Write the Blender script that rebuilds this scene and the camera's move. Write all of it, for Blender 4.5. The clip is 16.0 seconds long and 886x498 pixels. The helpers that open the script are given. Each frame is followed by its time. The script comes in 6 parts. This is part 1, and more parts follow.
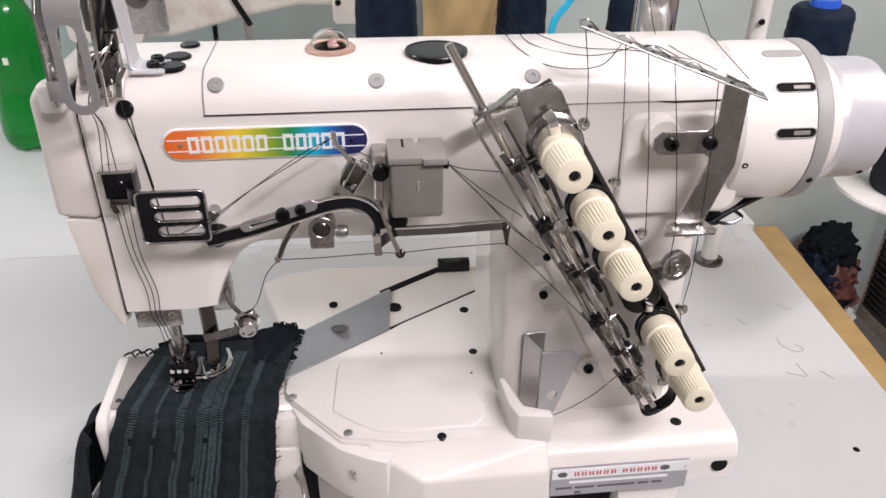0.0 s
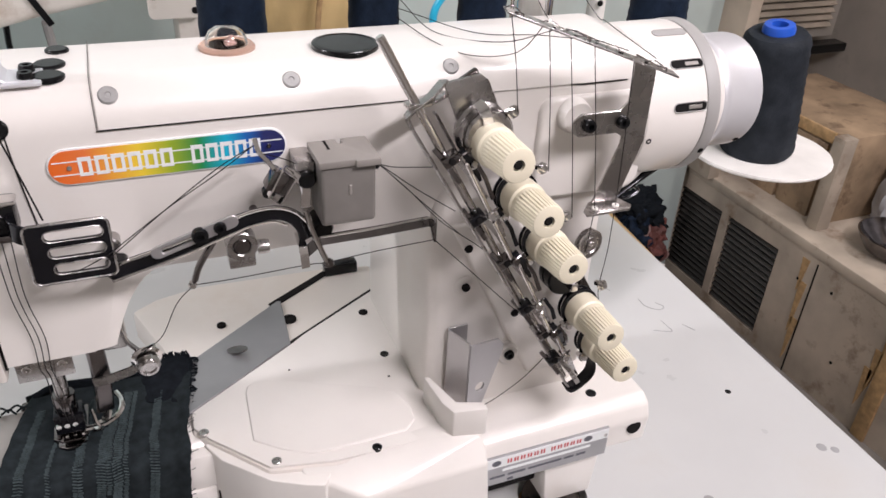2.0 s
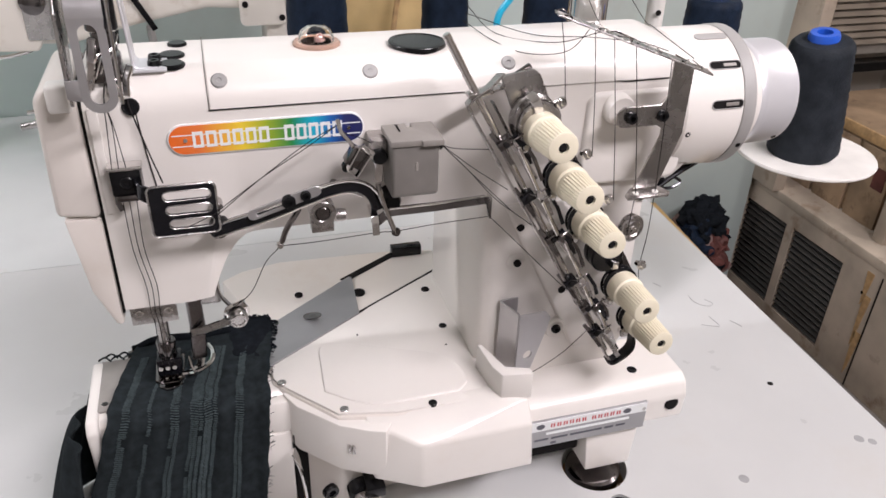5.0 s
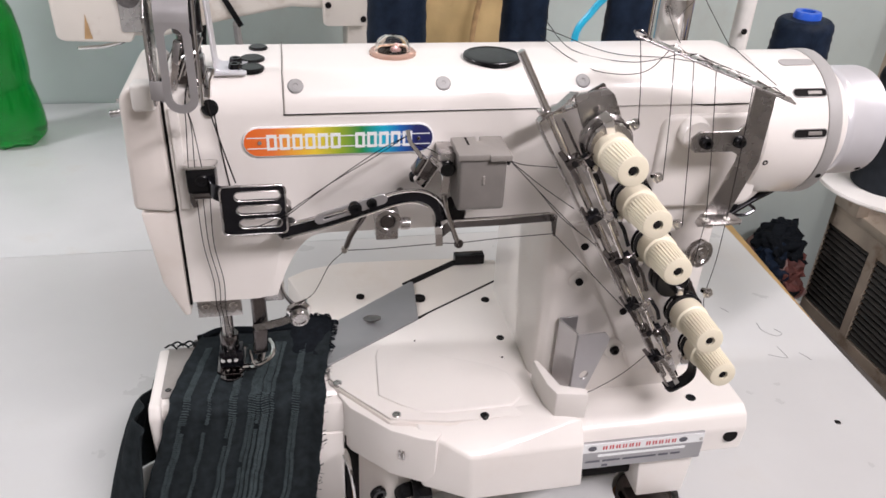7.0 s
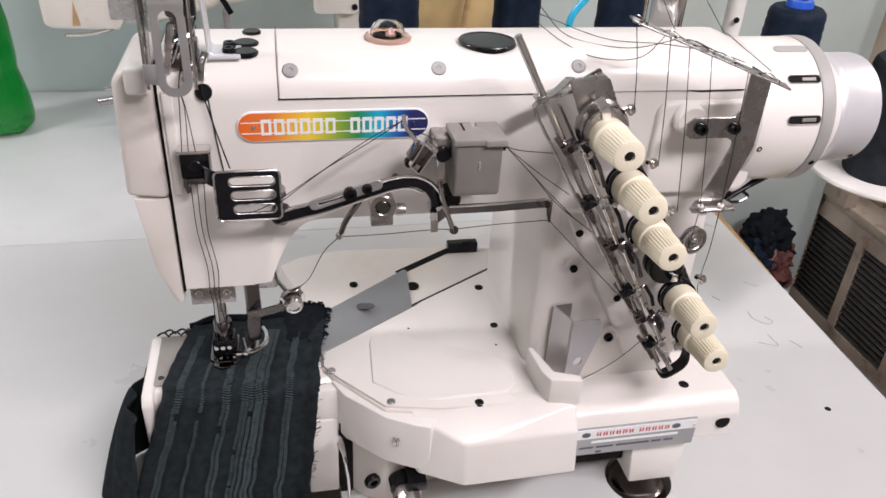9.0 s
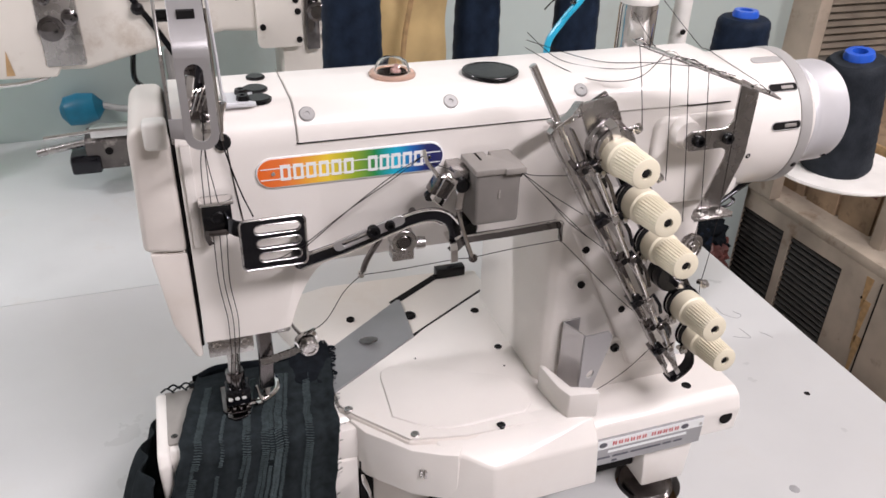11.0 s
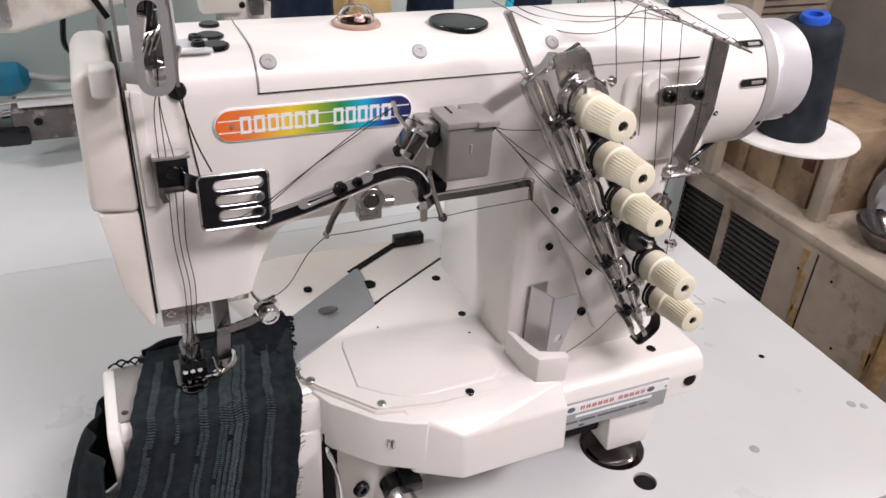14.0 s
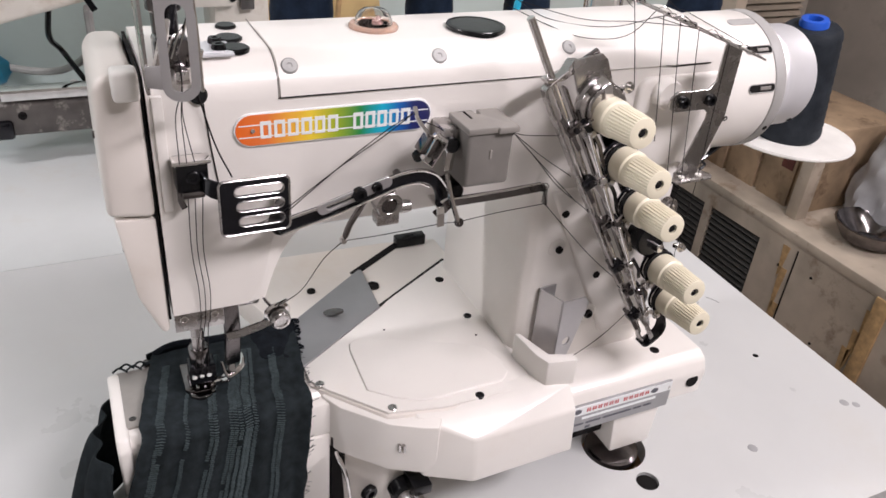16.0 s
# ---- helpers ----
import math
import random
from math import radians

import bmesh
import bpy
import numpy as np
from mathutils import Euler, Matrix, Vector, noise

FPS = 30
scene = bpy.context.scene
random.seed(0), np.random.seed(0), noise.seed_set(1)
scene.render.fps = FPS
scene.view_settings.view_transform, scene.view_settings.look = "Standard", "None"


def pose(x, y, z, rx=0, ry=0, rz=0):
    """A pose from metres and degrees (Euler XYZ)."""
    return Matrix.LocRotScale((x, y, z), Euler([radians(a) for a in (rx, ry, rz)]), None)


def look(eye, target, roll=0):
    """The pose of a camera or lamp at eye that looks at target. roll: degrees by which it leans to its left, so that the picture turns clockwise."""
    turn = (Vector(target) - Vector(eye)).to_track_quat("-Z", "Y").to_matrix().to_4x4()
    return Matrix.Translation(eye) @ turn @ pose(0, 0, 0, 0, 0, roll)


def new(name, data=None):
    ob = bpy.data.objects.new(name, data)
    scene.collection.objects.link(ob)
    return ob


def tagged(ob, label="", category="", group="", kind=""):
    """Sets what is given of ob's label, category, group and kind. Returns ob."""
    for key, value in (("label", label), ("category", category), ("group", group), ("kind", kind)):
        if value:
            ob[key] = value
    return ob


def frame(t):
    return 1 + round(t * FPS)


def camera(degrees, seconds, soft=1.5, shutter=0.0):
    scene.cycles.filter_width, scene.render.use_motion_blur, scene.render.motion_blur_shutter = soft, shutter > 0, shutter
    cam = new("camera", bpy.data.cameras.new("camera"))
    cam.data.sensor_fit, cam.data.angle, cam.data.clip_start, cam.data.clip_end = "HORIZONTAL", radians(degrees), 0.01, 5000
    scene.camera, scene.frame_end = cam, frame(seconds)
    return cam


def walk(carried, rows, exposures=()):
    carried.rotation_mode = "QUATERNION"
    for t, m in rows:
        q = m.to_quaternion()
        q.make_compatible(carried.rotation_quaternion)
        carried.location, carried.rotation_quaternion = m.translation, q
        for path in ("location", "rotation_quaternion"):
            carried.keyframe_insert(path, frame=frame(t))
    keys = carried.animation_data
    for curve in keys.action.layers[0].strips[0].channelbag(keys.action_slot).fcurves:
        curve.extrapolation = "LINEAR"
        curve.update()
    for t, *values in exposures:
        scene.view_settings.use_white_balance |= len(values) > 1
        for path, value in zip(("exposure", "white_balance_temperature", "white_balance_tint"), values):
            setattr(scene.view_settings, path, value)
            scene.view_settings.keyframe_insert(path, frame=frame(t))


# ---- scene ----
cam = camera(59.7, 16.0, 1.6)
PATH = [
    (0, (0.131, -0.527, 0.635), (0.318, 1.172, -0.403), 0.5),
    (0.5, (0.073, -0.495, 0.632), (0.407, 1.177, -0.413), 0.7),
    (1, (0.047, -0.487, 0.636), (0.518, 1.162, -0.393), 1.0),
    (1.5, (0.04, -0.487, 0.635), (0.622, 1.124, -0.399), 1.8),
    (2, (0.045, -0.481, 0.627), (0.72, 1.083, -0.421), 3.1),
    (2.5, (0.054, -0.471, 0.618), (0.772, 1.07, -0.434), 3.5),
    (3, (0.044, -0.489, 0.628), (0.737, 1.069, -0.418), 2.6),
    (3.5, (0.033, -0.506, 0.629), (0.675, 1.074, -0.415), 1.6),
    (4, (0.021, -0.526, 0.632), (0.62, 1.071, -0.412), 1.5),
    (6.3, (0.044, -0.579, 0.646), (0.407, 1.105, -0.369), 2.5),
    (6.5, (0.047, -0.577, 0.644), (0.388, 1.104, -0.385), 2.5),
    (7, (0.029, -0.557, 0.649), (0.381, 1.12, -0.382), 2.9),
    (7.5, (0.015, -0.555, 0.645), (0.386, 1.112, -0.396), 3.4),
    (8, (0.019, -0.557, 0.644), (0.396, 1.107, -0.399), 3.6),
    (8.5, (0.029, -0.557, 0.643), (0.407, 1.105, -0.403), 3.6),
    (9, (0.024, -0.557, 0.644), (0.403, 1.104, -0.404), 3.4),
    (9.2, (0.022, -0.556, 0.644), (0.407, 1.101, -0.407), 3.3),
    (11.3, (-0.059, -0.524, 0.653), (0.561, 1.097, -0.341), 1.6),
    (11.5, (-0.057, -0.514, 0.653), (0.587, 1.1, -0.338), 1.5),
    (12, (-0.055, -0.509, 0.652), (0.645, 1.087, -0.329), 1.3),
    (12.5, (-0.06, -0.512, 0.646), (0.67, 1.069, -0.338), 1.5),
    (13, (-0.076, -0.517, 0.639), (0.655, 1.058, -0.354), 2.9),
    (13.5, (-0.06, -0.522, 0.632), (0.675, 1.038, -0.381), 3.7),
    (14, (-0.073, -0.516, 0.622), (0.651, 1.037, -0.408), 3.8),
    (14.5, (-0.103, -0.498, 0.624), (0.624, 1.047, -0.417), 4.2),
    (15, (-0.116, -0.477, 0.612), (0.625, 1.048, -0.448), 4.3),
    (15.5, (-0.109, -0.477, 0.619), (0.66, 1.026, -0.453), 4.8),
    (16, (-0.102, -0.495, 0.627), (0.684, 1.02, -0.416), 5.2),
]
EXPOSURES = ()
walk(cam, [(t, look(eye, target, roll)) for t, eye, target, roll in PATH], EXPOSURES)

# ---- world and light: a closed room lit by ceiling tubes and an added alcove fill ----
world = bpy.data.worlds.new("world")
scene.world = world
world.use_nodes = True
world.node_tree.nodes["Background"].inputs[0].default_value = (0.9, 0.95, 1.0, 1)
world.node_tree.nodes["Background"].inputs[1].default_value = 0.3
FLOOR = -0.75


def lamp(name, x, y, z, tx, ty, tz, sx, sy, watts, colour):
    d = bpy.data.lights.new(name, "AREA")
    d.shape, d.size, d.size_y, d.energy, d.color = "RECTANGLE", sx, sy, watts, colour
    ob = new(name, d)
    ob.matrix_world = look((x, y, z), (tx, ty, tz))
    return ob


lamp("tube_light_front", 0.85, -1.15, 1.75, 0.2, 0.0, 0.25, 1.2, 0.10, 43, (1.0, 0.925, 0.975))
lamp("tube_light_side", -1.25, 0.35, 1.78, 0.0, 0.4, 0.1, 0.10, 1.2, 33, (0.99, 0.95, 1.0))
# fill lamp added only to brighten the dark alcove, no fixture known there
lamp("alcove_fill_light", 2.0, 0.1, 1.78, 1.9, 0.6, -0.4, 0.10, 1.2, 20, (1.0, 0.92, 0.92))


# ---- materials ----
def mat(name, colour, rough=0.5, metal=0.0, vary=0.08, scale=30.0, bump=0.0, bscale=200.0, coat=0.0, stain=None, amount=0.0, sscale=6.0, rvary=0.08, spec=0.5):
    m = bpy.data.materials.new(name)
    m.use_nodes = True
    nt = m.node_tree
    n, l = nt.nodes, nt.links
    b = n["Principled BSDF"]
    b.inputs["Metallic"].default_value = metal
    b.inputs["Coat Weight"].default_value = coat
    b.inputs["Coat Roughness"].default_value = 0.12
    b.inputs["Specular IOR Level"].default_value = spec
    tc = n.new("ShaderNodeTexCoord")
    nz = n.new("ShaderNodeTexNoise")
    nz.inputs["Scale"].default_value, nz.inputs["Detail"].default_value = scale, 6
    l.new(tc.outputs["Object"], nz.inputs["Vector"])
    rp = n.new("ShaderNodeValToRGB")
    rp.color_ramp.elements[0].position, rp.color_ramp.elements[1].position = 0.3, 0.7
    rp.color_ramp.elements[0].color = (*[c * (1 - vary) for c in colour], 1)
    rp.color_ramp.elements[1].color = (*[min(1, c * (1 + vary)) for c in colour], 1)
    l.new(nz.outputs["Fac"], rp.inputs[0])
    out = rp.outputs[0]
    if stain:
        s = n.new("ShaderNodeTexNoise")
        s.inputs["Scale"].default_value, s.inputs["Detail"].default_value, s.inputs["Roughness"].default_value = sscale, 9, 0.65
        l.new(tc.outputs["Object"], s.inputs["Vector"])
        r2 = n.new("ShaderNodeValToRGB")
        r2.color_ramp.elements[0].position, r2.color_ramp.elements[1].position = 0.56, 0.74
        r2.color_ramp.elements[0].color, r2.color_ramp.elements[1].color = (0, 0, 0, 1), (amount, amount, amount, 1)
        l.new(s.outputs["Fac"], r2.inputs[0])
        mx = n.new("ShaderNodeMix")
        mx.data_type = "RGBA"
        l.new(r2.outputs[0], mx.inputs["Factor"])
        l.new(out, mx.inputs[6])
        mx.inputs[7].default_value = (*stain, 1)
        out = mx.outputs[2]
    l.new(out, b.inputs["Base Color"])
    rr = n.new("ShaderNodeMapRange")
    rr.inputs["To Min"].default_value, rr.inputs["To Max"].default_value = max(0.02, rough - rvary), min(1, rough + rvary)
    l.new(nz.outputs["Fac"], rr.inputs["Value"])
    l.new(rr.outputs[0], b.inputs["Roughness"])
    if bump:
        bn = n.new("ShaderNodeTexNoise")
        bn.inputs["Scale"].default_value, bn.inputs["Detail"].default_value = bscale, 3
        l.new(tc.outputs["Object"], bn.inputs["Vector"])
        bp = n.new("ShaderNodeBump")
        bp.inputs["Strength"].default_value, bp.inputs["Distance"].default_value = bump, 0.001
        l.new(bn.outputs["Fac"], bp.inputs["Height"])
        l.new(bp.outputs[0], b.inputs["Normal"])
    return m


def glass(name, colour, rough, trans=1.0, ior=1.45):
    m = bpy.data.materials.new(name)
    m.use_nodes = True
    b = m.node_tree.nodes["Principled BSDF"]
    b.inputs["Base Color"].default_value = (*colour, 1)
    b.inputs["Roughness"].default_value = rough
    b.inputs["Transmission Weight"].default_value = trans
    b.inputs["IOR"].default_value = ior
    return m


ENAMEL = mat("white_enamel", (0.80, 0.765, 0.725), 0.32, 0, 0.02, 18, 0.06, 160, 0.25, (0.62, 0.52, 0.42), 0.22, 9)
ENAMEL_SIDE = mat("white_enamel_worn", (0.76, 0.71, 0.66), 0.36, 0, 0.03, 14, 0.08, 140, 0.15, (0.55, 0.45, 0.35), 0.35, 7)
JOINT = mat("grey_joint_line", (0.20, 0.18, 0.17), 0.7, spec=0.1)
BOSS = mat("dull_zinc_screw", (0.36, 0.355, 0.35), 0.5, 0.5, 0.1, 200)
SATIN = mat("satin_plated_steel", (0.50, 0.49, 0.50), 0.34, 0.75, 0.05, 40, 0.08, 200)
SEAM = mat("seam_shadow_gap", (0.015, 0.014, 0.014), 0.7, spec=0.1)
CHROME = mat("chrome", (0.76, 0.74, 0.73), 0.10, 1, 0.10, 60, 0.05, 90, rvary=0.06)
DARK_CHROME = mat("dark_chrome", (0.18, 0.165, 0.165), 0.15, 1, 0.25, 45, 0.05, 90)
BLACK_CHROME = mat("black_plated_steel", (0.012, 0.012, 0.016), 0.16, 0.5, 0.2, 40, 0, coat=0.2)
STEEL = mat("brushed_steel", (0.46, 0.44, 0.43), 0.27, 1, 0.10, 80, 0.05, 300, stain=(0.22, 0.2, 0.18), amount=0.4, sscale=40)
SLIDE = mat("grey_satin_steel", (0.40, 0.40, 0.41), 0.42, 0.7, 0.04, 40)
ALU = mat("satin_aluminium", (0.78, 0.78, 0.81), 0.34, 0.45, 0.04, 30)
GREYRING = mat("grey_rubber_ring", (0.36, 0.35, 0.34), 0.5)
BLACK = mat("black_plastic", (0.005, 0.005, 0.006), 0.22, 0, 0.2, 40, spec=0.3)
# near-black for dark screws and plugs, and as painted shade in recesses
DARK = mat("dark_screw_and_recess_shade", (0.012, 0.011, 0.011), 0.8, spec=0.1)
CREAM = mat("cream_plastic", (0.80, 0.74, 0.58), 0.38, 0, 0.03, 60, 0.05, 300)
WHITEPL = mat("white_plastic", (0.80, 0.78, 0.74), 0.4)
BOXPL = mat("grey_translucent_plastic", (0.18, 0.168, 0.156), 0.40, 0.0, 0.10, 45, 0.1, 200, 0.1)
BOXLID = mat("grey_lid_plastic", (0.30, 0.28, 0.26), 0.38, 0.2, 0.08, 50)
FABRIC = mat("black_rib_knit", (0.0165, 0.021, 0.0235), 0.92, 0, 0.35, 120, 0.5, 900, spec=0.1)
FLAP = mat("black_knit_underside", (0.0095, 0.0115, 0.0145), 0.95, 0, 0.3, 150, 0.5, 900, spec=0.05)
STITCH = mat("grey_black_stitching", (0.060, 0.078, 0.082), 0.8, 0, 0.3, 200, spec=0.1)
THREAD = mat("black_thread", (0.02, 0.018, 0.018), 0.8, spec=0.1)
TABLE = mat("grey_white_laminate", (0.59, 0.595, 0.59), 0.30, 0, 0.025, 10, 0.04, 60, 0.1, (0.50, 0.46, 0.40), 0.25, 5)
TABLE2 = mat("worn_pale_laminate", (0.60, 0.62, 0.615), 0.34, 0, 0.04, 8, 0.04, 60, 0.1, (0.50, 0.44, 0.36), 0.35, 8)
PLY = mat("plywood_edge", (0.42, 0.27, 0.13), 0.6, 0, 0.25, 60, 0.3, 150)
PENCIL = mat("pencil_grey", (0.36, 0.36, 0.365), 0.7)
WALL = mat("pale_blue_green_plaster", (0.52, 0.60, 0.58), 0.75, 0, 0.05, 5, 0.3, 40, stain=(0.42, 0.42, 0.38), amount=0.4, sscale=4)
ROOM = mat("off_white_plaster", (0.60, 0.58, 0.55), 0.8, 0, 0.04, 3)
# stained grey-brown, with the alcove's shade put into the darker colour
DARKWALL = mat("shaded_grey_brown_wall", (0.46, 0.42, 0.37), 0.75, 0, 0.12, 6, 0.2, 40, stain=(0.14, 0.12, 0.1), amount=0.5)
FLOORM = mat("grey_cement_floor", (0.22, 0.20, 0.18), 0.8, 0, 0.2, 8, 0.3, 60, stain=(0.1, 0.09, 0.08), amount=0.5)
ACM = mat("yellowed_cabinet_plastic", (0.43, 0.365, 0.295), 0.55, 0, 0.30, 6, 0.2, 60, stain=(0.15, 0.085, 0.045), amount=0.95, sscale=10)
WOOD = mat("stained_crate_wood", (0.31, 0.22, 0.14), 0.75, 0, 0.45, 8, 0.3, 80, stain=(0.07, 0.035, 0.02), amount=0.95, sscale=13)
SACKM = mat("beige_sacking", (0.50, 0.36, 0.17), 0.8, 0, 0.15, 12, 0.4, 150, stain=(0.32, 0.2, 0.09), amount=0.6, sscale=9)
NAVY = mat("navy_wound_thread", (0.010, 0.017, 0.032), 0.55, 0, 0.4, 60, 0.5, 350, spec=0.1)
CHARCOAL = mat("charcoal_wound_thread", (0.022, 0.026, 0.032), 0.65, 0, 0.3, 60, 0.5, 350, spec=0.1)
BLUE = mat("blue_plastic", (0.02, 0.10, 0.55), 0.3, 0, 0.05, 40)
CYAN = mat("cyan_air_hose", (0.02, 0.42, 0.65), 0.3, 0, 0.05, 40)
OLDMETAL = mat("chipped_machine_metal", (0.10, 0.09, 0.085), 0.35, 0.3, 0.3, 25, 0.1, 60, stain=(0.65, 0.6, 0.55), amount=0.95, sscale=16)
OLDWHITE = mat("aged_white_paint", (0.70, 0.66, 0.60), 0.4, 0, 0.05, 10, 0.1, 80, stain=(0.34, 0.24, 0.16), amount=0.6, sscale=11)
WHITEINK = mat("white_print", (0.82, 0.84, 0.84), 0.4, 0, 0.01)
REDINK = mat("red_print", (0.55, 0.04, 0.05), 0.5, 0, 0.05)
DARKINK = mat("dark_print", (0.10, 0.10, 0.12), 0.5, 0, 0.05)
PINKDISC = glass("brown_clear_plastic", (0.62, 0.42, 0.33), 0.10, 0.5, 1.4)
DUSKY = mat("dusky_rose_cloth", (0.22, 0.14, 0.13), 0.85, 0, 0.3, 20, 0.4, 200)
BRICKRED = mat("dark_red_scrap", (0.10, 0.03, 0.025), 0.7, 0, 0.5, 20)
SLATM = mat("dark_louvre_metal", (0.05, 0.045, 0.042), 0.4, 0.2, 0.2, 30)
CLOUD = mat("old_silver_bundle", (0.40, 0.40, 0.41), 0.5, 0.2, 0.35, 9, 0.4, 30)


HOLDER = mat("dusty_blue_plastic", (0.012, 0.20, 0.34), 0.4, 0, 0.2, 30)
DOME = glass("clear_plastic", (0.97, 0.93, 0.90), 0.03, 1.0, 1.45)
GREEN = glass("green_bottle_plastic", (0.008, 0.36, 0.045), 0.10, 0.72)


def rainbow():
    m = bpy.data.materials.new("rainbow_enamel")
    m.use_nodes = True
    n, l = m.node_tree.nodes, m.node_tree.links
    b = n["Principled BSDF"]
    b.inputs["Roughness"].default_value = 0.3
    tc, sx, mr, rp = n.new("ShaderNodeTexCoord"), n.new("ShaderNodeSeparateXYZ"), n.new("ShaderNodeMapRange"), n.new("ShaderNodeValToRGB")
    l.new(tc.outputs["Object"], sx.inputs[0])
    l.new(sx.outputs[0], mr.inputs["Value"])
    mr.inputs["From Min"].default_value, mr.inputs["From Max"].default_value = -0.010, 0.131
    l.new(mr.outputs[0], rp.inputs[0])
    e = rp.color_ramp.elements
    e[0].position, e[0].color = 0.0, (0.80, 0.15, 0.02, 1)
    e[1].position, e[1].color = 1.0, (0.02, 0.022, 0.10, 1)
    for p, c in ((0.14, (0.80, 0.20, 0.05)), (0.26, (0.86, 0.42, 0.05)), (0.36, (0.86, 0.62, 0.05)), (0.50, (0.30, 0.42, 0.03)), (0.62, (0.015, 0.24, 0.06)),
                 (0.74, (0.01, 0.42, 0.62)), (0.83, (0.015, 0.13, 0.45)), (0.91, (0.02, 0.025, 0.13))):
        k = e.new(p)
        k.color = (*c, 1)
    l.new(rp.outputs[0], b.inputs["Base Color"])
    return m


RAINBOW = rainbow()


# ---- mesh helpers ----
def sharp(bm, deg=32):
    bm.normal_update()
    for fc in bm.faces:
        fc.smooth = True
    for e in bm.edges:
        if len(e.link_faces) == 2:
            e.smooth = e.calc_face_angle(0) < radians(deg)


ORIGIN = {}


def thing(name, at, label, category, group="", kind=""):
    e = new(name)
    e.empty_display_size = 0.02
    e.location = at
    ORIGIN[e] = Vector(at)
    return tagged(e, label, category, group, kind)


def part(name, bm, material, parent=None, label="", kind="", category="", group=""):
    """One mesh object from a bmesh in world places, under a thing or part."""
    o = ORIGIN.get(parent, Vector((0, 0, 0)))
    bmesh.ops.recalc_face_normals(bm, faces=bm.faces)
    sharp(bm)
    if parent is not None:
        bmesh.ops.translate(bm, verts=bm.verts, vec=-o)
    me = bpy.data.meshes.new(name)
    bm.to_mesh(me)
    bm.free()
    me.materials.append(material)
    ob = new(name, me)
    if parent is not None:
        ob.parent = parent
    ORIGIN[ob] = o
    return tagged(ob, label, category, group, kind)


def bevelled(bm, b, seg=2, deg=25):
    if b > 0:
        bm.normal_update()
        ed = [e for e in bm.edges if len(e.link_faces) == 2 and e.calc_face_angle(0) > radians(deg)]
        bmesh.ops.bevel(bm, geom=ed, offset=b, segments=seg, profile=0.5, affect="EDGES", clamp_overlap=True)
    return bm


def put(axis, u, v, w):
    return {"x": (w, u, v), "y": (u, w, v), "z": (u, v, w)}[axis]


def prism(pts, axis, a, b, bev=0.001, seg=2):
    """A polygon drawn across an axis (x: y,z; y: x,z; z: x,y), drawn out along it from a to b."""
    bm = bmesh.new()
    lo = [bm.verts.new(put(axis, u, v, a)) for u, v in pts]
    hi = [bm.verts.new(put(axis, u, v, b)) for u, v in pts]
    bm.faces.new(lo)
    bm.faces.new(hi)
    for i in range(len(pts)):
        j = (i + 1) % len(pts)
        bm.faces.new((lo[i], lo[j], hi[j], hi[i]))
    bmesh.ops.recalc_face_normals(bm, faces=bm.faces)
    return bevelled(bm, bev, seg)


def box(x0, x1, y0, y1, z0, z1, bev=0.001, seg=2):
    return prism([(x0, y0), (x1, y0), (x1, y1), (x0, y1)], "z", z0, z1, bev, seg)


def add(bm, other):
    me = bpy.data.meshes.new("tmp")
    other.to_mesh(me)
    other.free()
    bm.from_mesh(me)
    bpy.data.meshes.remove(me)
    return bm


def holed(outer, holes, axis, a, b, bev=0.0):
    """A plate with holes right through it."""
    bm = bmesh.new()
    loops = []
    for pts in (outer, *holes):
        vs = [bm.verts.new(put(axis, u, v, a)) for u, v in pts]
        for i in range(len(vs)):
            bm.edges.new((vs[i], vs[(i + 1) % len(vs)]))
    bmesh.ops.triangle_fill(bm, use_beauty=True, use_dissolve=False, edges=bm.edges[:])
    r = bmesh.ops.extrude_face_region(bm, geom=bm.faces[:])
    d = Vector(put(axis, 0, 0, b - a))
    bmesh.ops.translate(bm, vec=d, verts=[v for v in r["geom"] if isinstance(v, bmesh.types.BMVert)])
    bmesh.ops.recalc_face_normals(bm, faces=bm.faces)
    return bevelled(bm, bev, 1, 60)


def circle(u, v, r, n=24, ru=None):
    return [(u + (ru or r) * math.cos(2 * math.pi * i / n), v + r * math.sin(2 * math.pi * i / n)) for i in range(n)]


def stadium(u0, v0, u1, v1, r, n=10):
    """A rounded slot from (u0, v0) to (u1, v1)."""
    a = math.atan2(v1 - v0, u1 - u0)
    pts = [(u1 + r * math.cos(a - math.pi / 2 + math.pi * i / n), v1 + r * math.sin(a - math.pi / 2 + math.pi * i / n)) for i in range(n + 1)]
    return pts + [(u0 + r * math.cos(a + math.pi / 2 + math.pi * i / n), v0 + r * math.sin(a + math.pi / 2 + math.pi * i / n)) for i in range(n + 1)]


def rounded(u0, v0, u1, v1, r, n=5):
    pts = []
    for cu, cv, s in ((u1 - r, v0 + r, -90), (u1 - r, v1 - r, 0), (u0 + r, v1 - r, 90), (u0 + r, v0 + r, 180)):
        pts += [(cu + r * math.cos(radians(s + 90 * i / n)), cv + r * math.sin(radians(s + 90 * i / n))) for i in range(n + 1)]
    return pts


def frame_of(d):
    d = Vector(d).normalized()
    up = Vector((0, 0, 1)) if abs(d.z) < 0.9 else Vector((1, 0, 0))
    s = d.cross(up).normalized()
    return d, s, s.cross(d)


